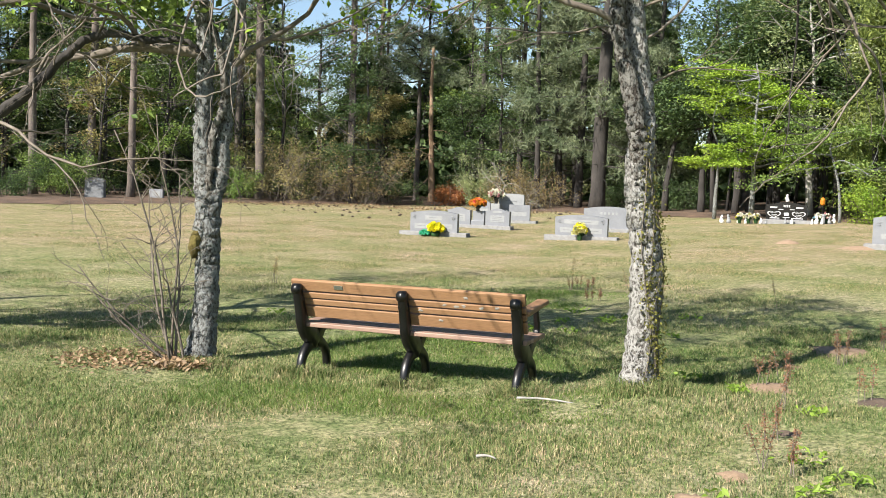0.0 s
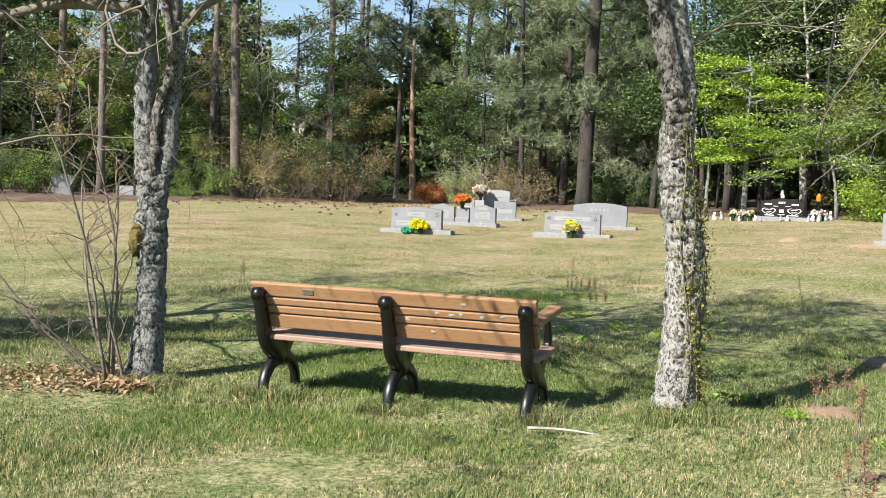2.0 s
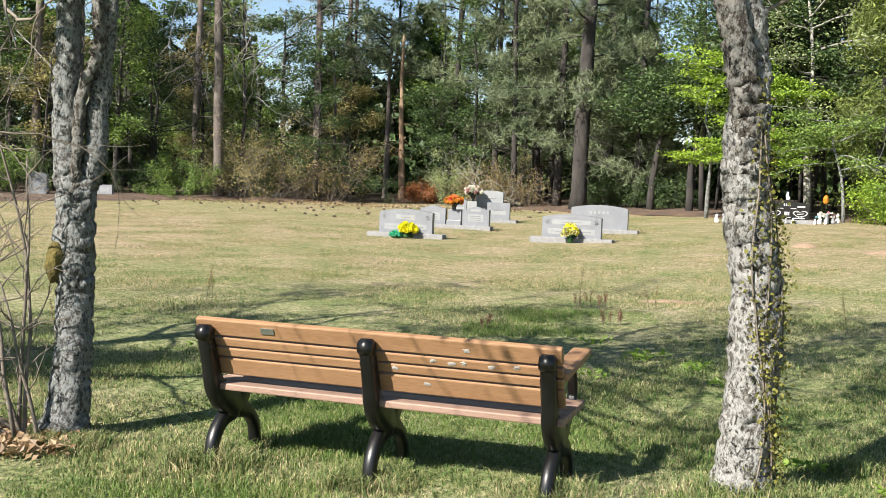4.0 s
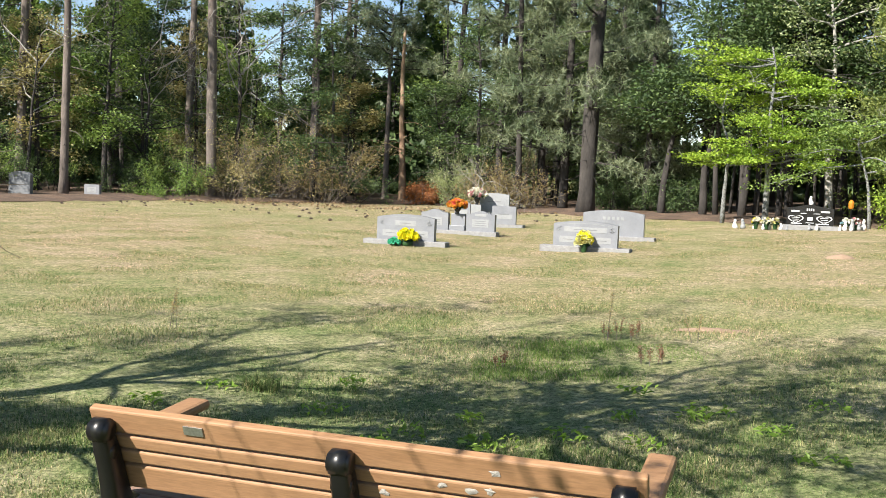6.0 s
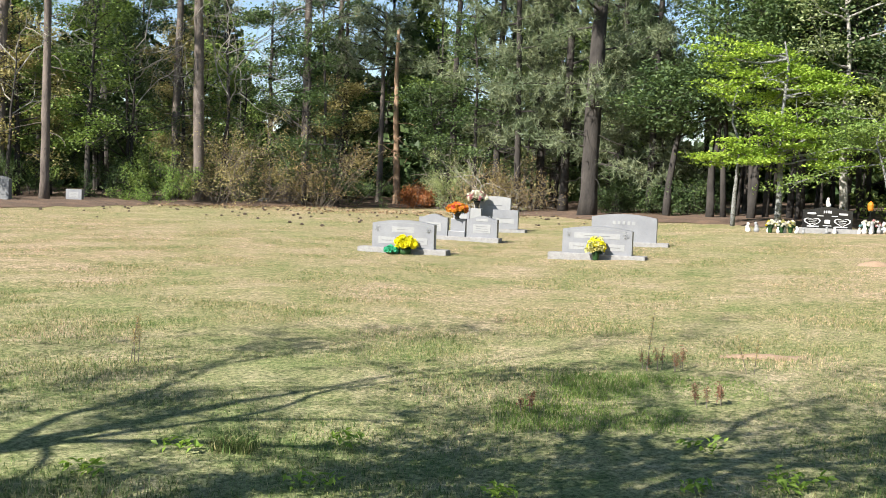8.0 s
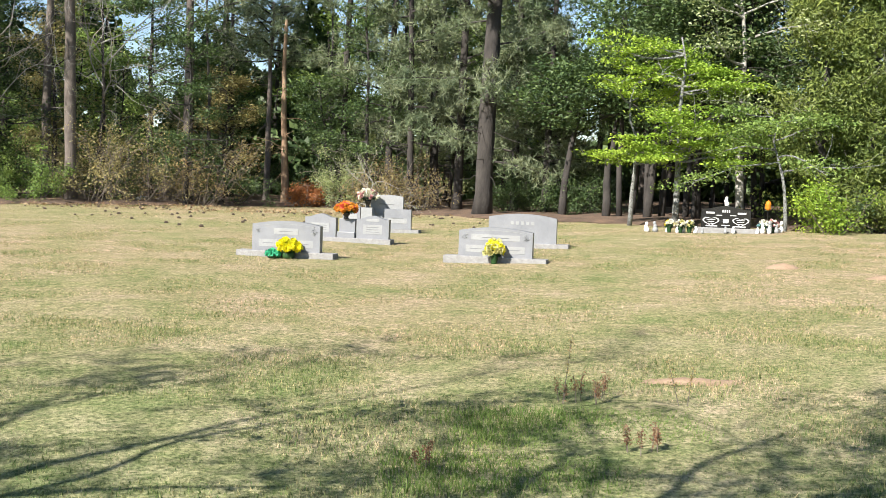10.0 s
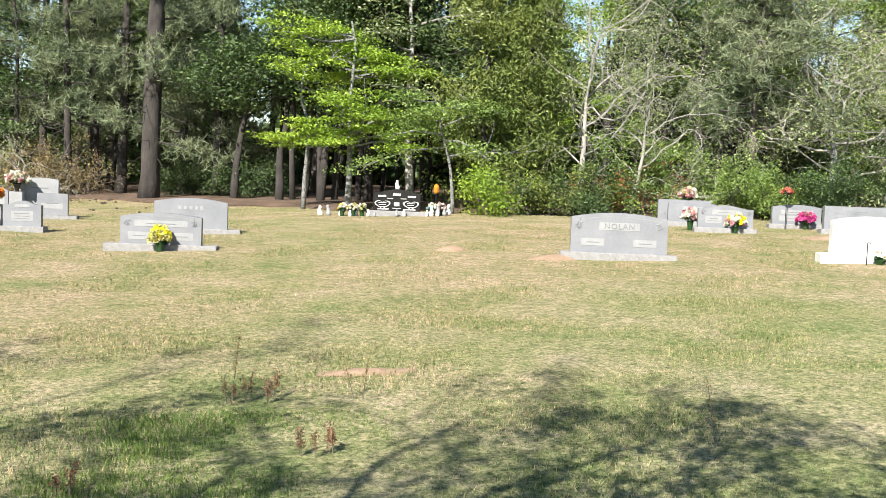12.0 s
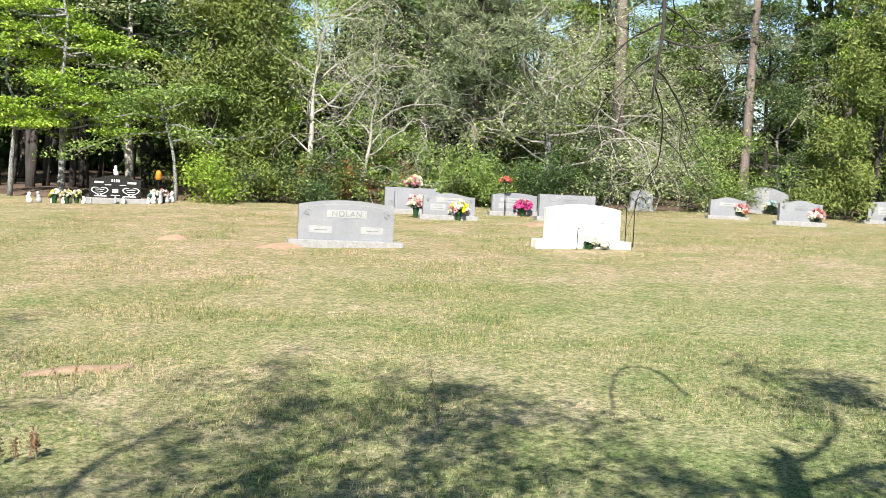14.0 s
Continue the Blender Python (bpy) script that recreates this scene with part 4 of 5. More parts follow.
TL = [((2.0, -0.2, 2.0), (1.0, -0.1, -0.15), 1.3, 0.018, 3), ((2.4, -0.2, 2.4), (0.5, 0.1, 0.8), 1.1, 0.016, 4), ((2.9, -0.2, 2.7), (0.7, -0.2, 0.7), 0.9, 0.013, 3), ((1.5, -0.2, 1.95), (0.9, 0.3, 0.3), 1.1, 0.016, 4), ((1.8, -0.2, 2.0), (0.6, -0.1, 0.6), 1.1, 0.014, 4), ((2.7, -0.2, 2.6), (0.9, 0.2, -0.2), 0.8, 0.010, 3), ((0.2, 0.1, 2.7), (0.9, 0.5, 0.4), 2.4, 0.05, 3), ((0.3, 0.2, 3.3), (-0.5, 0.6, 0.7), 2.2, 0.045, 3), ((0.3, 0.2, 3.4), (0.7, -0.4, 0.7), 2.2, 0.045, 3),
      ((0.2, 0.4, 4.5), (0.2, 0.3, 1.0), 2.0, 0.04, 3), ((0.2, 0.3, 4.2), (-0.7, -0.5, 0.7), 2.2, 0.04, 3)]
near_tree(-5.6, 0.6, [T_STEM, T_LIMB], [BARK_GREY, BARK_DARK], LEAF_MID, "grey-barked tree with low crooked limbs over the lawn", 13, TL, 10500, 0.07, 0.002)
near_tree(-9.2, -0.8, [T_STEM], [BARK_GREY], LEAF_MID, "grey-barked tree shading the lawn", 15, TL, 10500, 0.07)


def vine():
    """Creeper on the pale trunk."""
    rng = np.random.default_rng(31)
    root = thing("creeper", 1.775, -0.28, gz(1.775, -0.28) - 0.02, 0, "yellow-green leafy creeper climbing the pale trunk", "vine")
    s, c = Shape(), []
    axis = np.array(R_STEM)
    for k in range(4):
        zz = np.linspace(0.05, 1.85 - 0.2 * k, 26)
        ang = -0.45 + 0.42 * k + 0.35 * np.sin(zz * 5 + k)
        cx, cr = np.interp(zz, axis[:, 2], axis[:, 0]), np.interp(zz, axis[:, 2], axis[:, 3])
        p = np.stack([cx + (cr + 0.012) * np.sin(ang + 0.5), -(cr + 0.012) * np.cos(ang + 0.5), zz], 1)
        tube(s, p, np.full(len(p), 0.0045), 5)
        c.append(p)
    part("stemwork", s, TWIG, root, "thin brown creeper stems", True)
    c = np.concatenate(c)
    pick = c[rng.integers(0, len(c), 1700)]
    g = Shape()
    leaves(g, pick + rng.normal(0, 0.028, pick.shape) + np.array([0, -0.006, 0]), 0.021, rng, 0.1, 0.75)
    part("leaf_cover", g, leaf_mat("creeper_leaf", (0.07, 0.07, 0.02), (0.15, 0.15, 0.035), (0.28, 0.27, 0.08), 0.3), root)


vine()


def moss_lump():
    bm = bmesh.new()
    bmesh.ops.create_icosphere(bm, subdivisions=3, radius=1.0)
    for v in bm.verts:
        q = 1 + 0.3 * noise.noise(v.co * 3)
        v.co = Vector((v.co.x * 0.055 * q, v.co.y * 0.06 * q, v.co.z * 0.115 * q))
    ob = part("moss_clump", bm, MOSS, None, "", True)
    ob.matrix_basis = pose(-1.87, 0.55, 1.0, 0, 8, 0)
    tagged(ob, "olive moss clump growing on the grey trunk", "moss")


moss_lump()


def sapling(x, y, seed, label, stems, name="sapling"):
    rng = np.random.default_rng(seed)
    root = thing(name, x, y, gz(x, y) - 0.02, 0, label, "sapling")
    for d, h in stems:
        s, tips = Shape(), []
        p = limb(rng, (rng.normal(0, 0.03), rng.normal(0, 0.03), 0), d, h, 0.14, 0.04, 10)
        tube(s, p, np.linspace(0.013, 0.004, len(p)), 6)
        for k in (2, 3, 3, 4, 5, 5, 6, 7, 7, 8, 9):
            q = limb(rng, p[k], 0.6 * unit(p[k] - p[k - 1]) + rng.normal(0, 0.8, 3) * np.array([1, 1, 0.4]), h * rng.uniform(0.15, 0.36), 0.4, 0.02, 5)
            tube(s, q, np.linspace(0.005, 0.0015, len(q)), 4, 0, None, False)
            for j in (2, 4):
                q2 = limb(rng, q[j], unit(q[j] - q[j - 1]) + rng.normal(0, 0.6, 3), h * 0.09, 0.4, 0.02, 3)
                tube(s, q2, np.linspace(0.003, 0.001, len(q2)), 3, 0, None, False)
        part("stem", s, TWIG, root, "bare thin stem with twigs", True)


sapling(-1.98, 0.42, 5, "bare thin-stemmed sapling cluster at the foot of the tree",
        [((-0.15, -0.1, 1), 2.0), ((-0.05, 0.05, 1), 2.1), ((-0.45, -0.1, 1), 1.5), ((-0.9, -0.2, 0.8), 1.2), ((0.02, -0.05, 1), 1.6), ((-0.25, 0.1, 1), 1.0), ((-1.0, -0.3, 0.35), 1.0)], "bare_sapling")


def hanging_twigs():
    rng = np.random.default_rng(44)
    root = thing("hanging_branch", 3.6, 2.6, 3.6, 0, "dark bare branch hanging from the tree crown above", "branch")
    s, tips = Shape(), []
    main = smooth_path([(-0.9, -1.2, 0.35), (-0.3, -0.3, 0.15), (-0.10, 0.25, -0.3), (-0.10, 0.40, -0.95), (-0.10, 0.4, -1.3), (-0.14, 0.4, -1.6)], 5)
    tube(s, main, np.linspace(0.016, 0.005, len(main)), 6)
    for k in (10, 11, 13, 14, 15, 16, 17, 18, 19, 20, 21, 22, 23, 24):
        d = np.array([rng.choice([-1, 1]) * rng.uniform(0.5, 1), rng.normal(0, 0.3), -0.35])
        fine_branches(s, tips, rng, main[k], d, rng.uniform(0.25, 0.45), 0.005, 1, 0.5, -0.06)
    part("branchwork", s, BARK_DARK, root, "dark crooked twigs", True)


hanging_twigs()


# ---- the woods ----
HERE = (0.3, -0.3)


def polar(az, d):
    a = radians(az)
    return HERE[0] + d * math.sin(a), HERE[1] + d * math.cos(a)


def trunk_path(rng, h, lean=0.02, wobble=0.05):
    k = 9
    z = np.linspace(0, h, k)
    off = np.cumsum(rng.normal(0, wobble, (k, 2)), axis=0) * np.linspace(0, 1, k)[:, None]
    return np.concatenate([off + rng.normal(0, lean, 2)[None] * z[:, None], z[:, None]], 1)


def pine(az, d, h, r, low, seed, label="tall pine with bare lower trunk and needle crown", bark=None, crown=True, tufts=420, spread=2.6):
    x, y = polar(az, d)
    rng = np.random.default_rng(seed)
    root = thing("pine_tree", x, y, gz(x, y) - 0.05, 0, label, "tree", "trees of the woods")
    p = trunk_path(rng, h, 0.012)
    s = Shape()
    p = smooth_path(p, 3)
    tube(s, p, r * np.linspace(1.0, 0.35, len(p)) * np.where(np.arange(len(p)) == 0, 1.2, 1), 10, 0.06, rng)
    for k in range(14):
        z = rng.uniform(1.5, max(low, 4.0))
        a = rng.uniform(0, 2 * np.pi)
        st = np.array([np.interp(z, p[:, 2], p[:, 0]), np.interp(z, p[:, 2], p[:, 1]), z])
        q = limb(rng, st, (math.cos(a), math.sin(a), rng.uniform(-0.4, 0.2)), rng.uniform(0.4, 1.8), 0.4, -0.03, 5)
        tube(s, q, np.linspace(0.022, 0.006, len(q)), 4, 0, None, False)
    part("trunk", s, bark or BARK_PINE, root, "scaly trunk", True)
    if not crown:
        return
    s, c = Shape(), []
    for k in range(26):
        z = low + (h - low) * (k + rng.uniform(0, 1)) / 26
        st = np.array([np.interp(z, p[:, 2], p[:, 0]), np.interp(z, p[:, 2], p[:, 1]), z])
        a = k * 2.4 + rng.normal(0, 0.3)
        ln = spread * rng.uniform(0.5, 1.1) * (1 - 0.55 * (z - low) / (h - low))
        q = limb(rng, st, (math.cos(a), math.sin(a), rng.uniform(-0.15, 0.3)), ln, 0.25, 0.0, 6)
        tube(s, q, np.linspace(0.045, 0.012, len(q)), 5, 0, None, False)
        n = tufts // 26
        t = rng.uniform(1.5, 6, n)
        base = np.stack([np.interp(t, np.arange(7), q[:, j]) for j in range(3)], 1)
        c.append(base + rng.normal(0, 1, (n, 3)) * np.array([0.30, 0.30, 0.20]))
    part("branchwork", s, BARK_DARK, root, "dark side branches")
    g = Shape()
    needle_tufts(g, np.concatenate(c), 0.30, rng, 14, 0.030)
    part("crown", g, NEEDLES, root, "tufted green needles")


def leafy(az, d, h, r, low, width, seed, leaf, bark=None, n=9000, size=0.12, flat=0.45, label="leafy woodland tree", limbs=20, clump=0.42, dead=0, name="woodland_tree", tilt=0.25, grp="trees of the woods", keep=0.26, tiers=()):
    x, y = polar(az, d)
    rng = np.random.default_rng(seed)
    root = thing(name, x, y, gz(x, y) - 0.05, 0, label, "tree" if "tree" in name else "shrub", grp)
    p = trunk_path(rng, h * 0.92, 0.03, 0.09)
    s = Shape()
    tube(s, p, r * np.linspace(1.0, 0.2, len(p)), 9, 0.03, rng)
    part("trunk", s, bark or BARK_DARK, root, "tapering trunk", True)
    b, c = Shape(), []
    for k in range(limbs):
        f = (k + rng.uniform(0, 1)) / limbs
        z = tiers[k % len(tiers)] + rng.normal(0, 0.12) if tiers else low + (h * 0.9 - low) * f
        st = np.array([np.interp(z, p[:, 2], p[:, 0]), np.interp(z, p[:, 2], p[:, 1]), z])
        a = k * 2.4 + rng.normal(0, 0.4)
        ln = width * rng.uniform(0.55, 1.1) * (1 - 0.6 * f * f)
        q = limb(rng, st, (math.cos(a), math.sin(a), rng.uniform(-0.1, 0.3) + tilt * f), ln, 0.3, 0.0, 6)
        tube(b, q, np.linspace(r * 0.35 * (1 - 0.5 * f) + 0.008, 0.008, len(q)), 5, 0, None, False)
        for j in (2, 3, 4, 5):
            q2 = limb(rng, q[j], unit(q[j] - q[j - 1]) + rng.normal(0, 0.5, 3) * np.array([1, 1, 0.4]), ln * rng.uniform(0.25, 0.45), 0.35, 0.0, 4)
            tube(b, q2, np.linspace(0.012, 0.004, len(q2)), 4, 0, None, False)
            c.extend(q2[1:])
            for jj in range(dead):
                q3 = limb(rng, q2[1 + jj % 3], unit(q2[2] - q2[1]) + rng.normal(0, 0.7, 3), ln * 0.22, 0.4, -0.03, 4)
                tube(b, q3, np.linspace(0.007, 0.002, len(q3)), 3, 0, None, False)
        c.extend(q[3:])
    part("branchwork", b, bark or BARK_DARK, root, "spreading branches")
    if n:
        c = np.array(c)
        c = c[rng.choice(len(c), max(4, int(len(c) * keep)), replace=False)]
        pick = rng.integers(0, len(c), n)
        g = Shape()
        leaves(g, c[pick] + rng.normal(0, 1, (n, 3)) * np.array([clump, clump, clump * flat]), size, rng, 0.8, 0.55)
        part("crown", g, leaf, root, "layered leaves")
    return root


def bare_tree(az, d, h, r, seed, leaf, n, label, bark=None, sag=0.0, lean=(0, 0), limbs=9, reach=0.46, size=0.09, low=0.22, bough=None, depth=4):
    """A silvery tree whose branching shows: recursive limbs, thin leaf."""
    x, y = polar(az, d)
    rng = np.random.default_rng(seed)
    root = thing("bare_tree", x, y, gz(x, y) - 0.05, 0, label, "tree", "trees of the woods")
    k = 8
    z = np.linspace(0, h * 0.55, k)
    p = np.stack([lean[0] * z ** 1.3 * 0.1 + np.cumsum(rng.normal(0, 0.05, k)), lean[1] * z ** 1.3 * 0.1 + np.cumsum(rng.normal(0, 0.05, k)), z], 1)
    s = Shape()
    tube(s, p, r * np.linspace(1, 0.12, k), 9, 0.04, rng)
    part("trunk", s, bark or BARK_SILVER, root, "grey trunk", True)
    b, tips = Shape(), []
    for j in range(limbs):
        f = low + (1 - low) * (j + 0.5) / limbs
        st = np.array([np.interp(f * h * 0.55, z, p[:, i]) for i in range(3)])
        a = j * 2.4 + rng.normal(0, 0.3)
        dd = np.array([math.cos(a) + 0.4 * lean[0], math.sin(a) + 0.4 * lean[1], 0.2 + 0.9 * f])
        fine_branches(b, tips, rng, st, dd, h * reach * rng.uniform(0.7, 1.1) * (1 - 0.25 * f), r * 0.24, depth, 0.62, sag, 0.5)
    part("branchwork", b, bough or bark or BARK_SILVER, root, "tangled bare branches")
    if n:
        tips = np.array(tips)
        g = Shape()
        leaves(g, tips[rng.integers(0, len(tips), n)] + rng.normal(0, 0.16, (n, 3)), size, rng, 0.6, 0.5)
        part("crown", g, leaf, root, "thin pale leaves")


def cedar(az, d, h, width, seed, n=15000, label="dense green cedar reaching to the ground", leaf=None):
    x, y = polar(az, d)
    rng = np.random.default_rng(seed)
    root = thing("cedar_tree", x, y, gz(x, y) - 0.05, 0, label, "tree", "trees of the woods")
    s = Shape()
    p = trunk_path(rng, h * 0.95, 0.01, 0.03)
    tube(s, p, 0.13 * np.linspace(1, 0.15, len(p)), 8)
    part("trunk", s, BARK_DARK, root, "dark trunk", True)
    k = 150
    f = rng.uniform(0.02, 1, k) ** 0.85
    a = rng.uniform(0, 2 * np.pi, k)
    rad = width * (1 - f) ** 0.75 * rng.uniform(0.45, 1.1, k) + 0.1
    ends = np.stack([rad * np.cos(a), rad * np.sin(a), f * h], 1)
    pick = rng.integers(0, k, n)
    t = rng.uniform(0.35, 1, n)[:, None]
    base = ends[pick] * np.concatenate([t, t, np.ones((n, 1))], 1) + np.concatenate([np.zeros((n, 2)), 0.35 * t - 0.25], 1)
    g = Shape()
    leaves(g, base + rng.normal(0, 1, (n, 3)) * np.array([0.16, 0.16, 0.20]), 0.15, rng, 0.1, 0.35)
    part("crown", g, leaf or CEDAR, root, "dense scaly sprays")


def shrub(az, d, h, width, seed, leaf, n=3500, size=0.10, label="leafy shrub at the edge of the woods", twig=None, stems=11):
    x, y = polar(az, d)
    rng = np.random.default_rng(seed)
    root = thing("shrub", x, y, gz(x, y) - 0.03, 0, label, "shrub", "shrubs along the woods")
    s, c = Shape(), []
    for k in range(stems):
        a = rng.uniform(0, 2 * np.pi)
        o = rng.uniform(0, width * 0.4)
        q = limb(rng, (o * math.cos(a), o * math.sin(a), 0), (0.8 * math.cos(a), 0.8 * math.sin(a), 1), h * rng.uniform(0.45, 1.15), 0.45, 0.0, 6)
        tube(s, q, np.linspace(0.016, 0.004, len(q)), 4, 0, None, False)
        for j in (2, 3, 4, 5):
            q2 = limb(rng, q[j], rng.normal(0, 0.7, 3) + np.array([0.5 * math.cos(a), 0.5 * math.sin(a), 0.5]), h * 0.3, 0.4, 0.0, 4)
            tube(s, q2, np.linspace(0.009, 0.003, len(q2)), 4, 0, None, False)
            c.extend(q2)
    part("stemwork", s, twig or TWIG, root, "thin woody stems")
    if n:
        c = np.array(c)
        g = Shape()
        c = c[rng.choice(len(c), int(len(c) * 0.26), replace=False)]
        leaves(g, c[rng.integers(0, len(c), n)] + rng.normal(0, 0.15, (n, 3)), size, rng, 0.5, 0.55)
        part("foliage", g, leaf, root, "small leaves")


# pines, from west to east
def plant_pines(first, rows, dark):
    for k, (az, d, h, r, low) in enumerate(rows):
        thick = r > 0.3
        pine(az, d, h, r, low, first + k, "tall dark pine with thick trunk" if thick else "tall pine with bare lower trunk and needle crown",
             BARK_DARK if thick or k in dark else BARK_PINE, True, 2300 if thick else 1400 if low < 6 else 800, 4.2 if thick else 3.0)


plant_pines(100, (
    (-35, 44, 20, 0.2, 8), (-31, 40, 19, 0.18, 9), (-27.5, 43, 21, 0.2, 9), (-25.3, 40, 20, 0.17, 9), (-18.5, 47, 22, 0.20, 9),
    (-17.2, 42, 22, 0.235, 9.5), (-11.3, 46, 22, 0.21, 8), (-9.6, 55, 22, 0.2, 6), (-7.1, 48, 9.2, 0.16, 6.4), (-0.5, 43, 20, 0.16, 2.8),
    (-3.0, 46, 19, 0.17, 4.0), (0.8, 42, 17, 0.15, 2.4),), (9, 10, 11))
plant_pines(112, (
    (2.1, 45, 20, 0.2, 2.8), (4.8, 38, 22, 0.34, 1.9), (3.4, 43, 19, 0.2, 3.0), (6.5, 41, 16, 0.16, 1.6), (8.2, 40, 15, 0.15, 1.6),
    (9.0, 41, 6.8, 0.12, 1.8), (13.5, 44, 20, 0.2, 5), (22.0, 44, 20, 0.2, 6), (44.6, 38, 22, 0.24, 8), (51.2, 42, 21, 0.19, 5), (56, 46, 22, 0.2, 6),
    (36.8, 33, 7.5, 0.09, 2.2),), (0, 2, 3, 4, 5))
pine(-6.1, 47, 8.3, 0.19, 4, 140, "broken tan pine snag with peeled bark", BARK_SNAG, False)

# leafy trees behind and between
rng0 = np.random.default_rng(77)
for k in range(34):
    az = -42 + k * 3.2 + rng0.uniform(-1, 1)
    d = (50 if az < 8 else 44) + rng0.uniform(0, 12)
    if 8.5 < az < 13.5:
        continue
    leafy(az, d, rng0.uniform(10, 17), rng0.uniform(0.12, 0.2), rng0.uniform(1.5, 4), rng0.uniform(2.6, 3.8), 200 + k, (LEAF_DARK if az < -6 else LEAF_MID, LEAF_DARK, LEAF_MID)[k % 3], BARK_DARK, 9500, 0.17, 0.6,
          "green hardwood deep in the woods", 20, 0.36)
for k in range(24):
    az = -40 + k * 2.15 + rng0.uniform(-0.8, 0.8)
    if -9 < az < -4.5 or 8.5 < az < 13.5:
        continue
    leafy(az, 42.5 + rng0.uniform(0, 8), rng0.uniform(6, 12), rng0.uniform(0.08, 0.14), rng0.uniform(0.8, 2.2), rng0.uniform(2.2, 3.2), 600 + k, ((LEAF_MID, LEAF_DARK, LEAF_TAN, LEAF_MID) if az < -4 else (NEEDLES, LEAF_DARK, LEAF_DARK, LEAF_SAGE))[k % 4], BARK_DARK, 7000 if az < -4 else 8000, 0.12, 0.5,
          "understory tree with small spring leaves", 22, 0.30)
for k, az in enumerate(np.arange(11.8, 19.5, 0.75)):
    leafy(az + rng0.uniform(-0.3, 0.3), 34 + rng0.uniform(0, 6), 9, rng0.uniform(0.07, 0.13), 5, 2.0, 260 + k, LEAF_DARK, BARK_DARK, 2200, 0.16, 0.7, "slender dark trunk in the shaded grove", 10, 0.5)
leafy(15.3, 31, 6.0, 0.11, 1.9, 2.7, 300, LEAF_LIME, BARK_GREY, 15000, 0.105, 0.13, "spreading tree with layered lime-green leaves", 22, 0.30, 1, tilt=0.02, keep=0.4, tiers=(2.1, 4.3, 2.3, 3.9, 5.0))
leafy(12.9, 31.5, 4.6, 0.08, 1.9, 1.7, 301, LEAF_LIME, BARK_GREY, 3200, 0.10, 0.13, "low tree with layered lime-green leaves", 9, 0.28, 1, tilt=0.0, keep=0.4, tiers=(1.9, 2.2, 3.8))
leafy(18.7, 32.5, 9.0, 0.14, 3.0, 3.6, 302, LEAF_SAGE, BARK_SILVER, 8000, 0.11, 0.4, "tall greyish tree with thin fresh leaves", 20, 0.45, 1)
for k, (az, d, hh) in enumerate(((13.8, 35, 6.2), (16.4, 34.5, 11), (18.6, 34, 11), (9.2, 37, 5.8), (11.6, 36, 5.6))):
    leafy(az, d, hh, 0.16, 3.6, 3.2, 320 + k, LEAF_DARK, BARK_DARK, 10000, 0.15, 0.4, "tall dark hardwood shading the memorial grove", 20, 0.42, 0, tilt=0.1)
for k in range(15):
    az = 19.5 + k * 3.0 + rng0.uniform(-0.8, 0.8)
    leafy(az, (37 if az < 42 else 42) + rng0.uniform(0, 4), rng0.uniform(8, 14), rng0.uniform(0.08, 0.14), rng0.uniform(0.8, 1.8), rng0.uniform(2.6, 3.4), 640 + k, (LEAF_MID, LEAF_DARK, LEAF_MID, LEAF_LIME, LEAF_MID)[k % 5], BARK_DARK, 15000, 0.105, 0.5,
          "full green understory tree along the eastern edge", 24, 0.30)
cedar(22.6, 31, 10.5, 2.0, 310, 24000)
cedar(25.0, 31.5, 9.0, 1.9, 311, 20000)
cedar(57.6, 36, 9.0, 2.8, 312, 26000)
cedar(62.0, 35.5, 9.5, 2.8, 313, 18000)
leafy(21.0, 29.5, 3.6, 0.06, 1.6, 2.4, 303, LEAF_MID, BARK_GREY, 5000, 0.10, 0.25, "small layered tree in front of the cedars", 10, 0.35, 1, tilt=0.0)
bare_tree(28.0, 31.5, 8.6, 0.115, 304, LEAF_SAGE, 6500, "half-bare silver-branched tree near the cedars", None, 0.0, (0.3, -0.2), 13, depth=5)
bare_tree(30.6, 30.5, 5.6, 0.085, 305, LEAF_SAGE, 300, "bare silver tree with drooping branches", None, -0.07, (0.9, -0.5), 8, depth=5)
leafy(34.0, 40, 13, 0.2, 3.5, 4.2, 306, LEAF_DARK, BARK_DARK, 14000, 0.15, 0.55, "dark green hardwood behind the silver tree", 24, 0.36)
bare_tree(40.5, 34, 8.0, 0.15, 307, LEAF_SAGE, 13000, "grey-green tree with lichen-grey branches", BARK_GREY, -0.02, (0, -0.2), 15, 0.5, 0.10, 0.25, BARK_SILVER, 5)
bare_tree(44.2, 36, 6.6, 0.11, 308, LEAF_SAGE, 11000, "grey half-bare spreading tree", BARK_DARK, -0.03, (0.2, -0.3), 13, 0.52, 0.09, 0.25, BARK_SILVER, 5)
bare_tree(53.0, 45, 7.6, 0.12, 309, LEAF_SAGE, 6000, "thin grey tree with pale leaves", None, 0.0, (0, 0), 8)
bare_tree(-15.8, 45, 12.0, 0.12, 315, LEAF_BROWN, 300, "dead tree with long grey boughs reaching from the woods", BARK_DARK, -0.05, (0.2, -0.5), 6, 0.42, 0.08, 0.6, BARK_SILVER)
bare_tree(-20.5, 45, 12.0, 0.10, 316, LEAF_SAGE, 500, "bare tree with crooked grey boughs among the trunks", BARK_DARK, -0.05, (0.2, -0.5), 6, 0.42, 0.08, 0.55, BARK_SILVER)
bare_tree(-27.0, 42, 11.0, 0.10, 317, LEAF_SAGE, 1200, "bare tree with tangled grey boughs beside the clearing", BARK_DARK, -0.04, (0.2, -0.3), 6, 0.42, 0.08, 0.5, BARK_SILVER)
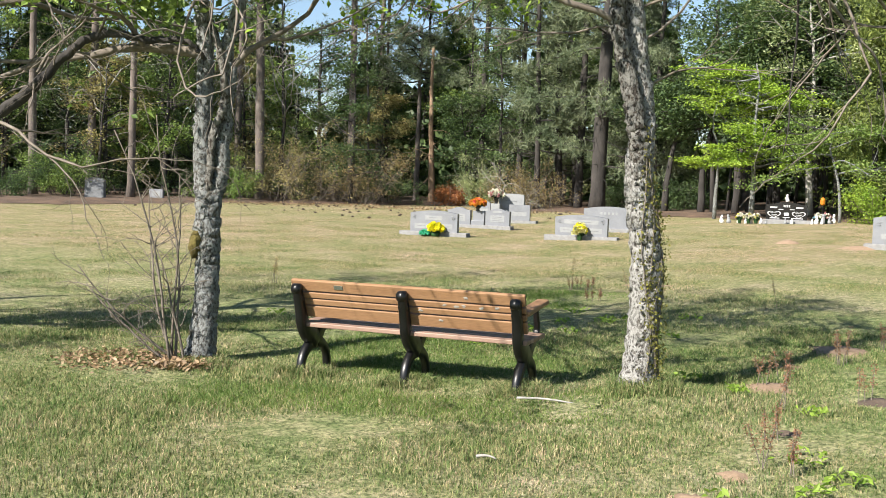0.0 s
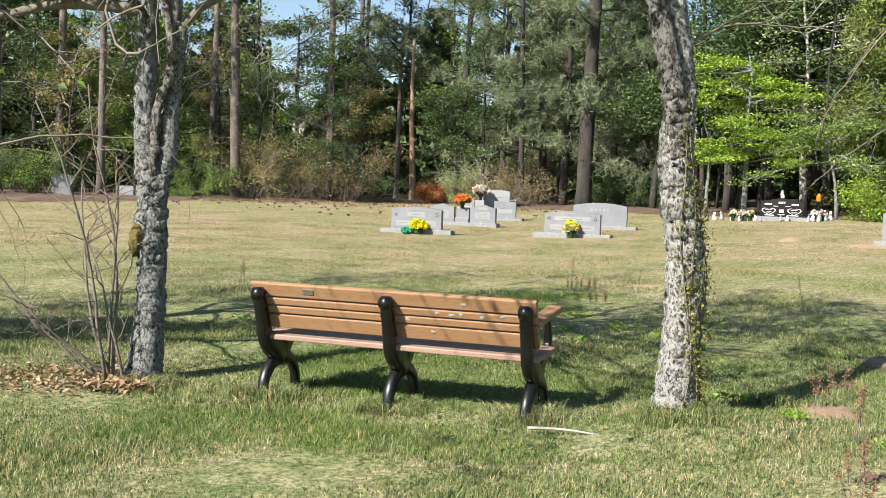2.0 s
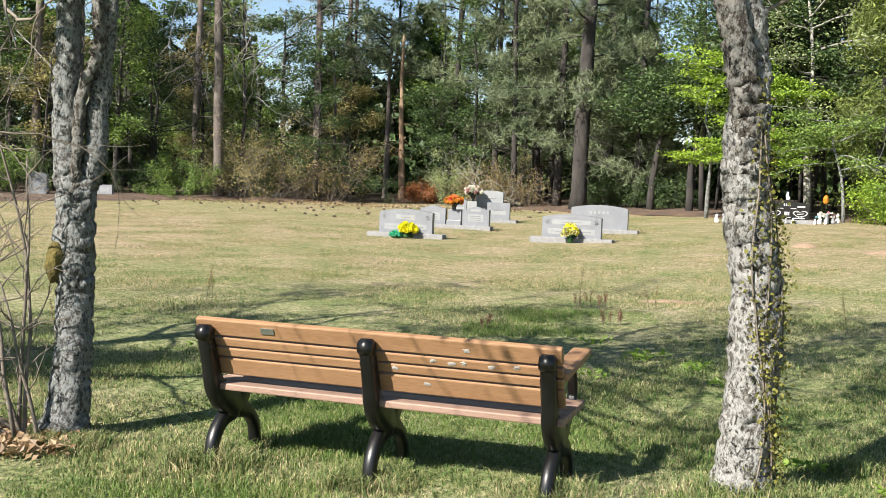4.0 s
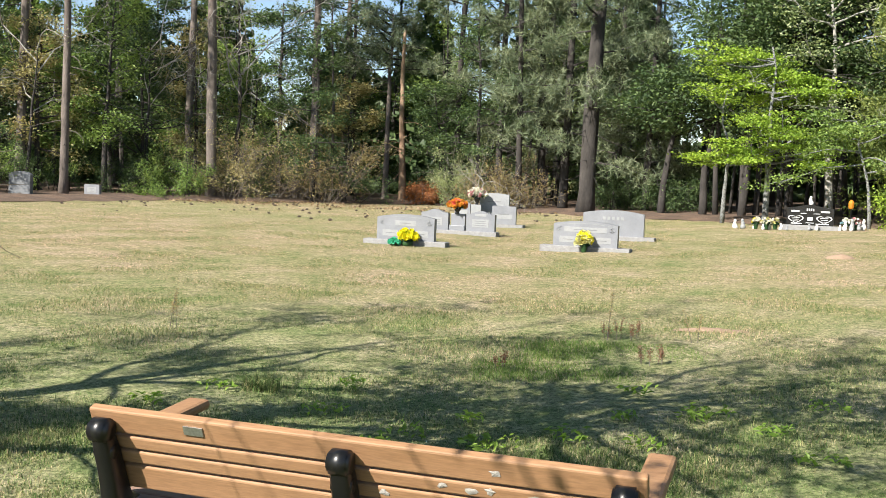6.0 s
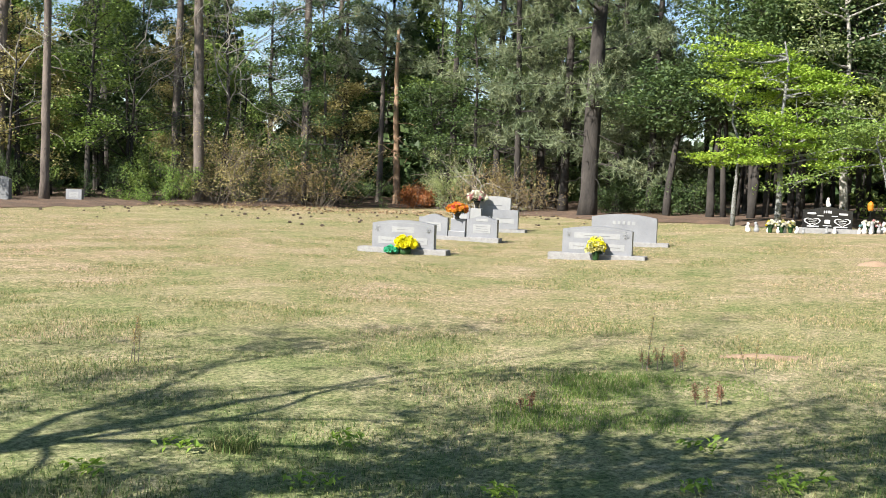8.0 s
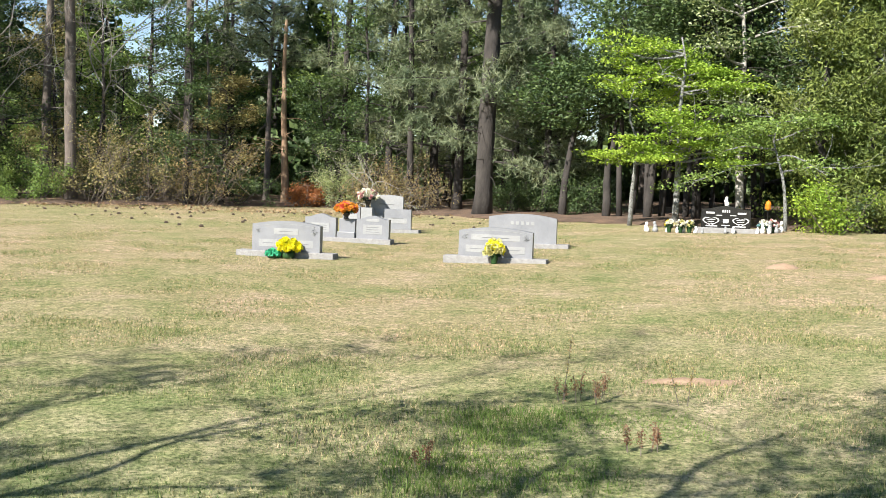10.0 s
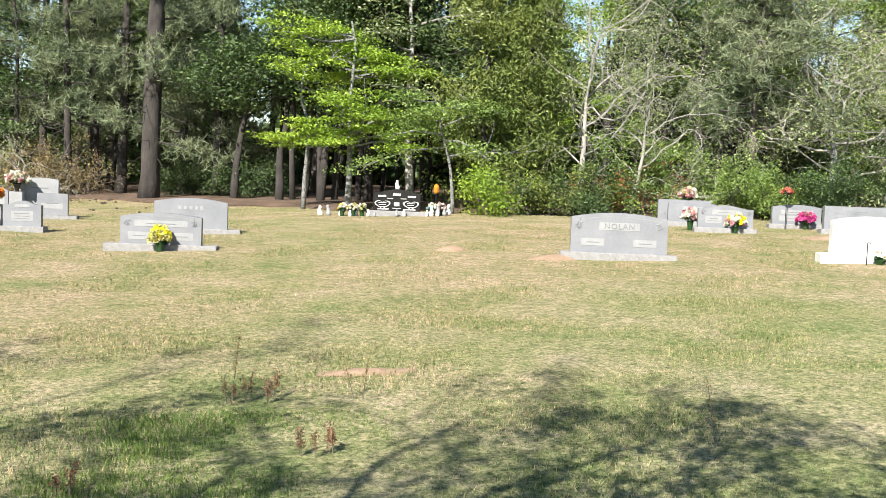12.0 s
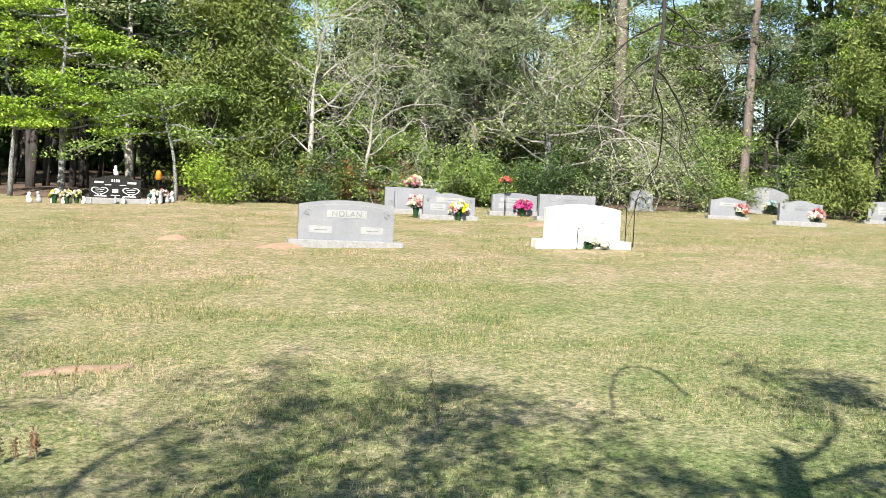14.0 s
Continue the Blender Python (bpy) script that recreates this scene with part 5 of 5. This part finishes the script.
bare_tree(-1.6, 38.5, 2.6, 0.05, 318, LEAF_SAGE, 200, "low bare silver bush behind the headstones", None, 0.0, (0.0, 0), 7, 0.8, 0.08, 0.1)

# shrubs along the edge
SHRUB_WORDS = {LEAF_DARK: "dark green shrub", LEAF_MID: "green leafy shrub", LEAF_LIME: "bright lime-green bush", LEAF_BROWN: "brownish half-bare shrub", LEAF_SAGE: "pale grey-green shrub", LEAF_RUST: "small rust-brown bush", LEAF_TAN: "olive-tan twiggy brush", CEDAR: "low feathery green shrub"}


def plant_shrubs(first, rows):
    for k, (az, d, h, w, leaf, n) in enumerate(rows):
        shrub(az, d, h, w, first + k, leaf, int(n * 2.0), 0.078, SHRUB_WORDS[leaf] + " at the edge of the woods", BARK_DARK if leaf in (LEAF_DARK, LEAF_MID, CEDAR) else TWIG, 26 if leaf in (LEAF_TAN, LEAF_BROWN) else 11)


plant_shrubs(400, (
    (-33, 38, 2.6, 1.6, LEAF_DARK, 3500), (-29, 40, 3.0, 1.8, LEAF_MID, 4000), (-26, 43, 3.2, 1.8, LEAF_DARK, 4000),
    (-21.8, 44, 2.8, 1.6, LEAF_DARK, 3000), (-19.4, 41, 2.5, 1.5, LEAF_MID, 3600), (-17.9, 43.5, 3.0, 1.5, LEAF_TAN, 1300), (-16.2, 42.5, 4.2, 1.9, LEAF_TAN, 1900), (-15.0, 44, 2.2, 1.2, LEAF_DARK, 1600),
    (-13.9, 43, 4.4, 1.8, LEAF_TAN, 1500), (-12.3, 43.4, 2.6, 1.5, LEAF_BROWN, 1000), (-10.6, 42.5, 3.9, 2.0, LEAF_BROWN, 1700), (-11.4, 44.5, 2.6, 1.4, LEAF_DARK, 1800),
    (-9.0, 44.5, 2.6, 1.5, LEAF_DARK, 1700), (-5.0, 45, 1.3, 0.7, LEAF_RUST, 1500), (-4.0, 46, 1.2, 0.7, LEAF_RUST, 1200),
    (-2.8, 44, 3.2, 1.6, LEAF_SAGE, 3200),))
plant_shrubs(413, (
    (-0.6, 41, 2.6, 1.7, LEAF_BROWN, 1600), (1.2, 42, 2.2, 1.4, LEAF_BROWN, 1400), (6.4, 41, 2.4, 1.6, LEAF_DARK, 3600),
    (8.2, 40, 2.2, 1.6, LEAF_DARK, 3200), (10.2, 38, 1.6, 1.2, LEAF_DARK, 2000), (23.4, 29.0, 1.6, 0.6, LEAF_LIME, 1800),
    (25.2, 29.5, 1.2, 1.0, LEAF_DARK, 1500), (26.8, 29.8, 1.5, 1.2, CEDAR, 2200), (28.8, 29.9, 1.8, 1.3, LEAF_DARK, 3000),
    (30.4, 31, 2.0, 1.3, LEAF_RUST, 1000), (31.0, 31.5, 3.2, 1.6, LEAF_MID, 4500), (33.6, 32, 3.2, 1.6, LEAF_MID, 4500),))
plant_shrubs(425, (
    (36.2, 32, 2.4, 1.5, LEAF_MID, 3000), (38.6, 32, 2.4, 1.6, LEAF_MID, 3600), (40.6, 32, 2.2, 1.5, LEAF_DARK, 4200),
    (42.8, 35, 2.6, 1.6, LEAF_DARK, 4200), (45.0, 37.5, 2.8, 1.7, LEAF_DARK, 4200), (47.4, 37.5, 4.0, 1.7, LEAF_MID, 5000),
    (49.4, 37, 3.0, 1.4, LEAF_MID, 3400), (53.5, 43, 2.4, 1.6, LEAF_DARK, 3000), (55.5, 39.5, 2.2, 1.6, CEDAR, 3500),
    (60, 37, 2.2, 1.6, CEDAR, 3500),))


def far_woods():
    """The unbroken depth of the woods, with an added canopy overhead that shades it."""
    rng = np.random.default_rng(500)
    n = 150000
    az = np.radians(rng.uniform(-50, 75, n))
    d = rng.uniform(60, 84, n)
    x, y = HERE[0] + d * np.sin(az), HERE[1] + d * np.cos(az)
    top = np.where((az > radians(9.5)) & (az < radians(13)), 0.62, 1.0) * 10 + 4 * np.sin(az * 23) * np.sin(az * 11 + 1) + 3 * np.sin(az * 61)
    z = ground_z(x, y) + rng.uniform(0, 1, n) ** 0.9 * top
    low = rng.uniform(0, 1, n) < 0.4
    z = np.where(low, ground_z(x, y) + rng.uniform(0, 3.5, n), z)
    g = Shape()
    leaves(g, np.stack([x, y, z], 1), 0.66, rng, 0.0, 0.75)
    # unseen canopy leaves, added above the view to keep sun off the depth
    m = 60000
    a2, d2 = np.radians(rng.uniform(-55, 78, m)), rng.uniform(47, 76, m)
    d2 = np.where(a2 < 0.1, np.maximum(d2, 55 + rng.uniform(0, 6, m)), d2)
    z2 = 0.19 * d2 + 3.0 + rng.uniform(0, 1, m) * 9
    leaves(g, np.stack([HERE[0] + d2 * np.sin(a2), HERE[1] + d2 * np.cos(a2), z2], 1), 0.8, rng, 0.3, 0.75)
    ob = part("far_woods", g, LEAF_DARK)
    tagged(ob, "dark leafy depth of the distant woods under an added shading canopy", "woods", "", "stuff")
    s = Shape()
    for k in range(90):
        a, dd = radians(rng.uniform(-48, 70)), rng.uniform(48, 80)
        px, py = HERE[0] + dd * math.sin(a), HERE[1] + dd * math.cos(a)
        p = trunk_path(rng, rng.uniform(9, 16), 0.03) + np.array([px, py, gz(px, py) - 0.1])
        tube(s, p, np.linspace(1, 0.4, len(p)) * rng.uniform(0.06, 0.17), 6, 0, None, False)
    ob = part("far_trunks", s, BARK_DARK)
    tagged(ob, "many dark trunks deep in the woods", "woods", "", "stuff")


far_woods()


def straw_bed():
    """Pine straw and leaf litter along the edge of the lawn."""
    az = np.radians(np.arange(-48, 72, 0.8))
    deg = np.degrees(az)
    rng = np.random.default_rng(8)
    edge = np.interp(deg, [-48, -30, -24, -17, -11, -5, 0, 6, 10, 14, 20, 30, 40, 52, 72], [33, 33, 36, 40.5, 42, 46, 41, 35.5, 33.5, 31.5, 30.5, 30, 32, 38, 36])
    edge = edge + rng.normal(0, 0.35, len(az))
    rows = []
    for f in (0, 0.6, 2, 6, 14, 30):
        r = edge + f
        x, y = HERE[0] + r * np.sin(az), HERE[1] + r * np.cos(az)
        rows.append(np.stack([x, y, ground_z(x, y) + (0.0 if f == 0 else 0.06 if f < 1 else 0.12) + rng.normal(0, 0.02, len(az)) * (f > 0)], 1))
    v = np.concatenate(rows)
    w = len(az)
    i, j = np.meshgrid(np.arange(len(rows) - 1), np.arange(w - 1), indexing="ij")
    k = i * w + j
    s = Shape()
    s.put(v, np.stack([k, k + 1, k + w + 1, k + w], -1).reshape(-1, 4))
    ob = part("straw_bed", s, STRAW, None, "", True)
    tagged(ob, "reddish pine straw bed under the trees", "leaf litter", "", "structure")


straw_bed()


# ---- small things at the edge of the woods ----
def stump(x, y, r, hh):
    rng = np.random.default_rng(12)
    s = Shape()
    tube(s, [(0, 0, -0.05), (0, 0, 0.05), (0.02, 0, hh * 0.6), (0.03, 0.02, hh), (0.03, 0.02, hh + 0.01)], [r * 1.3, r * 1.1, r, r * 0.95, r * 0.8], 14, 0.06, rng)
    ob = part("tree_stump", s, BARK_PINE, None, "", True)
    ob.matrix_basis = pose(x, y, gz(x, y) + 0.08, 0, 0, 0)
    tagged(ob, "weathered grey-brown tree stump at the edge of the woods", "stump")


def rock(x, y, r):
    bm = bmesh.new()
    bmesh.ops.create_icosphere(bm, subdivisions=3, radius=1.0)
    for v in bm.verts:
        q = 1 + 0.3 * noise.noise(v.co * 1.6)
        v.co = Vector((v.co.x * r * q, v.co.y * r * 0.7 * q, v.co.z * r * 0.6 * q))
    ob = part("rock", bm, GRANITE_PALE, None, "", True)
    ob.matrix_basis = pose(x, y, gz(x, y) + r * 0.35, 0, 0, 20)
    tagged(ob, "pale rounded rock on the pine straw edge", "rock")


stump(-9.1, 42.3, 0.28, 0.75)
rock(-9.9, 41.9, 0.30)
headstone(-17.4, 33.6, -5, 0.85, 0.85, 0.2, 1.0, "arc", "dark weathered headstone in the shade of the woods", (), inner=False, material=ENGRAVED_DARK)


# ---- small things on the lawn ----
def mound(name, x, y, rx, ry, h, label, material, seed=1):
    rng = np.random.default_rng(seed)
    s = Shape()
    n, m = 18, 5
    ang = np.linspace(0, 2 * np.pi, n, endpoint=False)
    wob = 1 + 0.18 * rng.normal(0, 1, n)
    v = [(x, y, gz(x, y) + h)]
    for k in range(1, m + 1):
        f = k / m
        for a, w in zip(ang, wob):
            px, py = x + rx * f * w * math.cos(a), y + ry * f * w * math.sin(a)
            v.append((px, py, gz(px, py) + h * (1 - f * f) - 0.02 * f + rng.normal(0, 0.004)))
    t = [(0, 1 + k, 1 + (k + 1) % n) for k in range(n)]
    q = [(1 + (r - 1) * n + k, 1 + r * n + k, 1 + r * n + (k + 1) % n, 1 + (r - 1) * n + (k + 1) % n) for r in range(1, m) for k in range(n)]
    s.put(v, q, t)
    ob = part(name, s, material, None, "", True)
    return tagged(ob, label, "bare earth")


mound("ant_mound", 6.7, 16.4, 0.28, 0.22, 0.07, "small pale sandy ant mound on the lawn", SANDY, 1)
mound("sand_patch", 15.3, 17.3, 0.5, 0.4, 0.06, "bare reddish sand patch on the lawn", SANDY, 2)
mound("sand_patch", 7.75, 14.6, 0.35, 0.3, 0.07, "bare sand beside the headstone base", SANDY, 3)
mound("sand_patch", 3.2, 1.1, 0.2, 0.14, 0.010, "bare sand patch in the grass", SANDY, 5)
mound("sand_patch", 2.6, 7.5, 0.35, 0.12, 0.012, "bare pinkish sand streak in the lawn", SANDY, 6)


def weed(x, y, h, seed, colour, label, stalks=2):
    rng = np.random.default_rng(seed)
    root = thing("weed", x, y, gz(x, y) - 0.02, 0, label, "weed", "weeds in the lawn")
    s, g = Shape(), Shape()
    for k in range(stalks):
        p = limb(rng, (rng.normal(0, 0.03), rng.normal(0, 0.03), 0), (rng.normal(0, 0.1), rng.normal(0, 0.1), 1), h * rng.uniform(0.7, 1.0), 0.08, 0, 7)
        tube(s, p, np.linspace(0.0035, 0.0015, len(p)), 4)
        n = 70
        t = rng.uniform(3, 7, n)
        c = np.stack([np.interp(t, np.arange(8), p[:, j]) for j in range(3)], 1)
        leaves(g, c + rng.normal(0, 0.012, c.shape), 0.018, rng, 0.3, 0.5)
    part("stalk", s, TWIG, root, "thin dry stalk")
    part("seed_head", g, colour, root, "dry seed head")


DOCK = leaf_mat("red_dock", (0.15, 0.075, 0.05), (0.24, 0.13, 0.09), (0.30, 0.20, 0.13), 0.3)
weed(1.48, 6.75, 0.66, 1, LEAF_BROWN, "tall dry weed standing in the lawn", 1)
for k, (dx, dy, hh) in enumerate(((0.12, 0.05, 0.25), (0.22, -0.05, 0.22), (0.30, 0.08, 0.24), (-0.06, 0.1, 0.2))):
    weed(1.5 + dx, 6.75 + dy, hh, 10 + k, DOCK, "short reddish weed in the lawn")
weed(2.33, 6.65, 0.36, 2, LEAF_BROWN, "dry brown weed in the lawn", 2)
weed(1.66, 5.5, 0.22, 3, DOCK, "reddish dock weed in the lawn", 3)
weed(1.82, 5.5, 0.2, 4, DOCK, "reddish dock weed in the lawn", 3)
weed(0.45, 5.25, 0.15, 5, DOCK, "reddish dock weed in the lawn", 3)
weed(3.9, 4.9, 0.45, 6, LEAF_BROWN, "leaning dry weed in the lawn", 1)
for k, (x, y, hh) in enumerate(((2.7, -0.6, 0.35), (2.75, 0.25, 0.28), (3.6, 1.2, 0.32), (3.65, 1.25, 0.4), (2.3, -2.0, 0.35), (2.45, -2.2, 0.3), (3.4, -0.2, 0.3), (2.5, -1.4, 0.3), (4.2, 2.0, 0.3), (3.0, 0.5, 0.3))):
    weed(x, y, hh, 30 + k, DOCK, "reddish dock weed near the sand patch", 3)
for k, (x, y) in enumerate(((-3.2, 3.6), (-2.7, 6.4), (-3.0, -1.2), (-3.15, -1.0))):
    weed(x, y, 0.4, 60 + k, LEAF_BROWN, "dry tan weed in the lawn", 3)


def stick(x, y, turn, ln, label, seed):
    rng = np.random.default_rng(seed)
    s = Shape()
    p = limb(rng, (-ln / 2, 0, 0.03), (1, 0, 0), ln, 0.12, 0.0, 8)
    p[:, 2] = 0.018 + 0.012 * np.sin(np.linspace(0, 3.1, len(p)))
    tube(s, p, np.linspace(0.010, 0.005, len(p)), 7, 0.05, rng)
    ob = part("fallen_stick", s, BARK_SILVER, None, "", True)
    ob.matrix_basis = pose(x, y, gz(x, y), 0, 0, turn)
    tagged(ob, label, "stick")


stick(1.1, -0.55, -3, 0.42, "pale peeled stick lying in the grass", 3)
stick(0.75, -2.0, -8, 0.12, "short pale stick lying in the grass", 4)


def litter(x, y, rx, ry, n, seed, label, size=0.06):
    rng = np.random.default_rng(seed)
    r = np.sqrt(rng.uniform(0, 1, n)) * rng.uniform(0.6, 1.1, n)
    a = rng.uniform(0, 2 * np.pi, n)
    px, py = x + rx * r * np.cos(a), y + ry * r * np.sin(a)
    g = Shape()
    leaves(g, np.stack([px, py, ground_z(px, py) + rng.uniform(0.015, 0.05, n)], 1), size, rng, 1.2, 0.6)
    ob = part("leaf_litter", g, LITTER)
    tagged(ob, label, "fallen leaves", "", "stuff")


LITTER = leaf_mat("dry_litter", (0.14, 0.09, 0.055), (0.28, 0.19, 0.12), (0.42, 0.31, 0.21), 0.15)
litter(-2.35, 0.35, 0.70, 0.55, 800, 1, "dry brown leaves heaped beside the tree", 0.042)
litter(-1.9, 0.3, 0.3, 0.25, 200, 2, "dry brown leaves at the foot of the tree")
litter(-8, 38, 12, 3.5, 1500, 3, "scattered brown leaves on the far lawn", 0.10)


CLOD = plain("dark_cone", (0.05, 0.038, 0.028), (0.10, 0.075, 0.055), 20.0, 0.95, 0.5, "object", 60.0)


def cones():
    """Dark pine cones and clods lying in the grass near the woods."""
    rng = np.random.default_rng(66)
    s = Shape()
    for k in range(130):
        x, y = rng.uniform(-14, 3), 25 + 14 * rng.uniform(0, 1) ** 0.6
        r = rng.uniform(0.02, 0.048)
        z = gz(x, y) + 0.01
        tube(s, [(x - 1.3 * r, y, z), (x - 0.6 * r, y, z + 0.4 * r), (x + 0.5 * r, y, z + 0.4 * r), (x + 1.3 * r, y, z)], [0.3 * r, r * 0.8, r * 0.75, 0.2 * r], 6, 0.15 * r, rng)
    ob = part("pine_cones", s, CLOD)
    tagged(ob, "dark pine cones and clods scattered over the lawn", "pine cones", "", "stuff")


cones()
SOIL = plain("dark_soil", (0.07, 0.05, 0.038), (0.15, 0.11, 0.08), 6.0, 0.95, 0.8, "position", 40.0, 0, 0.02)
BARE = ((2.63, -1.23, 0.13, 0.16, SOIL), (3.50, -0.23, 0.20, 0.22, SOIL), (3.88, 2.02, 0.30, 0.30, SANDY), (1.85, -2.60, 0.15, 0.16, SANDY), (2.13, -2.15, 0.12, 0.14, SANDY), (2.20, -2.75, 0.2, 0.14, SANDY), (2.84, 0.22, 0.24, 0.26, SANDY))
for k, (x, y, rx, ry, mat) in enumerate(BARE):
    mound("soil_patch" if mat is SOIL else "sand_patch", x, y, rx, ry, 0.014, "bare dark soil showing through the thin grass" if mat is SOIL else "bare pinkish sand showing through the thin grass", mat, 20 + k)


# ---- grass ----
def grass(name, x0, x1, y0, y1, n, hgt, width, seed, label, bend=True, material=None):
    rng = np.random.default_rng(seed)
    x, y = rng.uniform(x0, x1, n), rng.uniform(y0, y1, n)
    x, y = x + rng.normal(0, 0.06 * (x1 - x0), n), y + rng.normal(0, 0.06 * (y1 - y0), n)  # ragged borders
    keep = np.ones(n, bool)
    for bx, by, brx, bry, _ in BARE:
        keep &= ((x - bx) / brx) ** 2 + ((y - by) / bry) ** 2 > rng.uniform(0.25, 1.0, n)
    x, y, n = x[keep], y[keep], int(keep.sum())
    clump = 0.5 + 0.5 * np.sin(x * 2.3 + 1.7 * np.sin(y * 1.9)) * np.sin(y * 2.9 + 1.3 * np.sin(x * 1.1))
    h = hgt * (0.45 + 0.75 * clump) * rng.uniform(0.5, 1.3, n)
    z = ground_z(x, y) - 0.02
    a = rng.uniform(0, 2 * np.pi, n)
    lean = rng.normal(0, 0.35, (n, 2))
    base = np.stack([x, y, z], 1)
    side = np.stack([np.cos(a), np.sin(a), np.zeros(n)], 1) * (width * rng.uniform(0.6, 1.3, n) / 2)[:, None]
    tip = base + np.stack([lean[:, 0] * h, lean[:, 1] * h, h], 1)
    s = Shape()
    if bend:
        midp = base + np.stack([lean[:, 0] * h * 0.35, lean[:, 1] * h * 0.35, h * 0.62], 1)
        v = np.stack([base - side, base + side, midp + side * 0.75, midp - side * 0.75, tip + np.stack([lean[:, 0] * h * 0.4, lean[:, 1] * h * 0.4, -0.1 * h], 1)], 1)
        k = np.arange(n)[:, None] * 5
        s.put(v.reshape(-1, 3), k + np.array([[0, 1, 2, 3]]), k + np.array([[3, 2, 4]]))
    else:
        v = np.stack([base - side, base + side, tip], 1)
        s.put(v.reshape(-1, 3), None, np.arange(n * 3).reshape(-1, 3))
    ob = part(name, s, material or BLADES)
    tagged(ob, label, "grass", "", "stuff")


grass("lawn_grass", -4.4, 4.6, -3.4, 3.0, 250000, 0.050, 0.0062, 1, "fine green and straw grass blades round the bench")
grass("lawn_grass", -6.5, 8.5, 3.0, 10.5, 200000, 0.034, 0.0075, 2, "mown grass blades on the lawn beyond the bench", False)
grass("lawn_grass", -10, 22, 10.5, 22, 160000, 0.030, 0.013, 3, "mown grass on the cemetery lawn", False)
grass("lawn_grass", -24, 40, 22, 40, 90000, 0.028, 0.026, 4, "mown grass on the far lawn", False)


for k, (x, y, rx, ry) in enumerate(((1.78, -0.42, 0.26, 0.16), (-0.86, 0.22, 0.22, 0.14), (0.0, 0.0, 0.22, 0.14), (0.88, -0.22, 0.22, 0.14), (-1.75, 0.42, 0.2, 0.14), (2.45, 0.35, 0.12, 0.1), (-1.25, 4.0, 0.12, 0.1))):
    grass("grass_tuft", x - rx, x + rx, y - ry, y + ry, 1500 if rx > 0.15 else 500, 0.105, 0.006, 40 + k, "longer unmown grass standing in a tuft on the lawn")


LUSH_PATCHES = ((1.45, 6.1, 0.75, 0.45, 4500), (0.9, 5.1, 0.6, 0.4, 3000), (-0.3, 1.9, 0.9, 0.5, 6000), (0.2, 0.9, 1.0, 0.5, 8000), (-0.9, -0.6, 0.7, 0.4, 4000), (0.6, -0.7, 0.9, 0.35, 5000))
LUSH = leaf_mat("lush_grass", (0.085, 0.15, 0.035), (0.14, 0.22, 0.055), (0.24, 0.30, 0.11), 0.35)
for k, (x, y, rx, ry, n) in enumerate(LUSH_PATCHES):
    grass("lush_grass", x - rx, x + rx, y - ry, y + ry, n, 0.055, 0.006, 60 + k, "patch of lusher dark green grass in the lawn", True, LUSH)


def broadleaf(x, y, r, seed):
    rng = np.random.default_rng(seed)
    n = 34
    a = rng.uniform(0, 2 * np.pi, n)
    q = np.sqrt(rng.uniform(0, 1, n)) * r
    s = Shape()
    px, py = x + q * np.cos(a), y + q * np.sin(a)
    leaves(s, np.stack([px, py, ground_z(px, py) + rng.uniform(0.015, 0.06, n)], 1), 0.055, rng, 0.9, 0.45)
    tagged(part("broadleaf_weed", s, LEAF_WEED), "bright green broadleaf weed clump in the lawn", "weed", "broadleaf weeds in the lawn", "stuff")


LEAF_WEED = leaf_mat("weed_leaf", (0.15, 0.25, 0.042), (0.22, 0.34, 0.055), (0.31, 0.43, 0.10), 0.4)
rngw = np.random.default_rng(91)
for k, (x, y) in enumerate(((-0.24, 2.6), (0.45, 2.75), (0.46, 2.05), (-0.06, 2.14), (2.74, 3.87), (2.29, 2.53), (-1.88, 3.37), (-0.67, 3.35), (1.75, 3.55), (1.35, 2.84), (2.45, -2.55), (1.95, -2.75), (-0.1, 2.9), (0.35, 2.7), (-1.55, 3.9), (0.3, 3.3), (0.9, 3.0), (1.3, 3.5), (1.9, 3.7), (2.2, 3.2), (-0.6, 4.2), (2.5, -0.2), (2.55, -1.9), (2.7, -2.3), (2.9, -0.7), (2.2, 0.25), (1.5, 4.3))):
    broadleaf(x, y, rngw.uniform(0.08, 0.17), 700 + k)
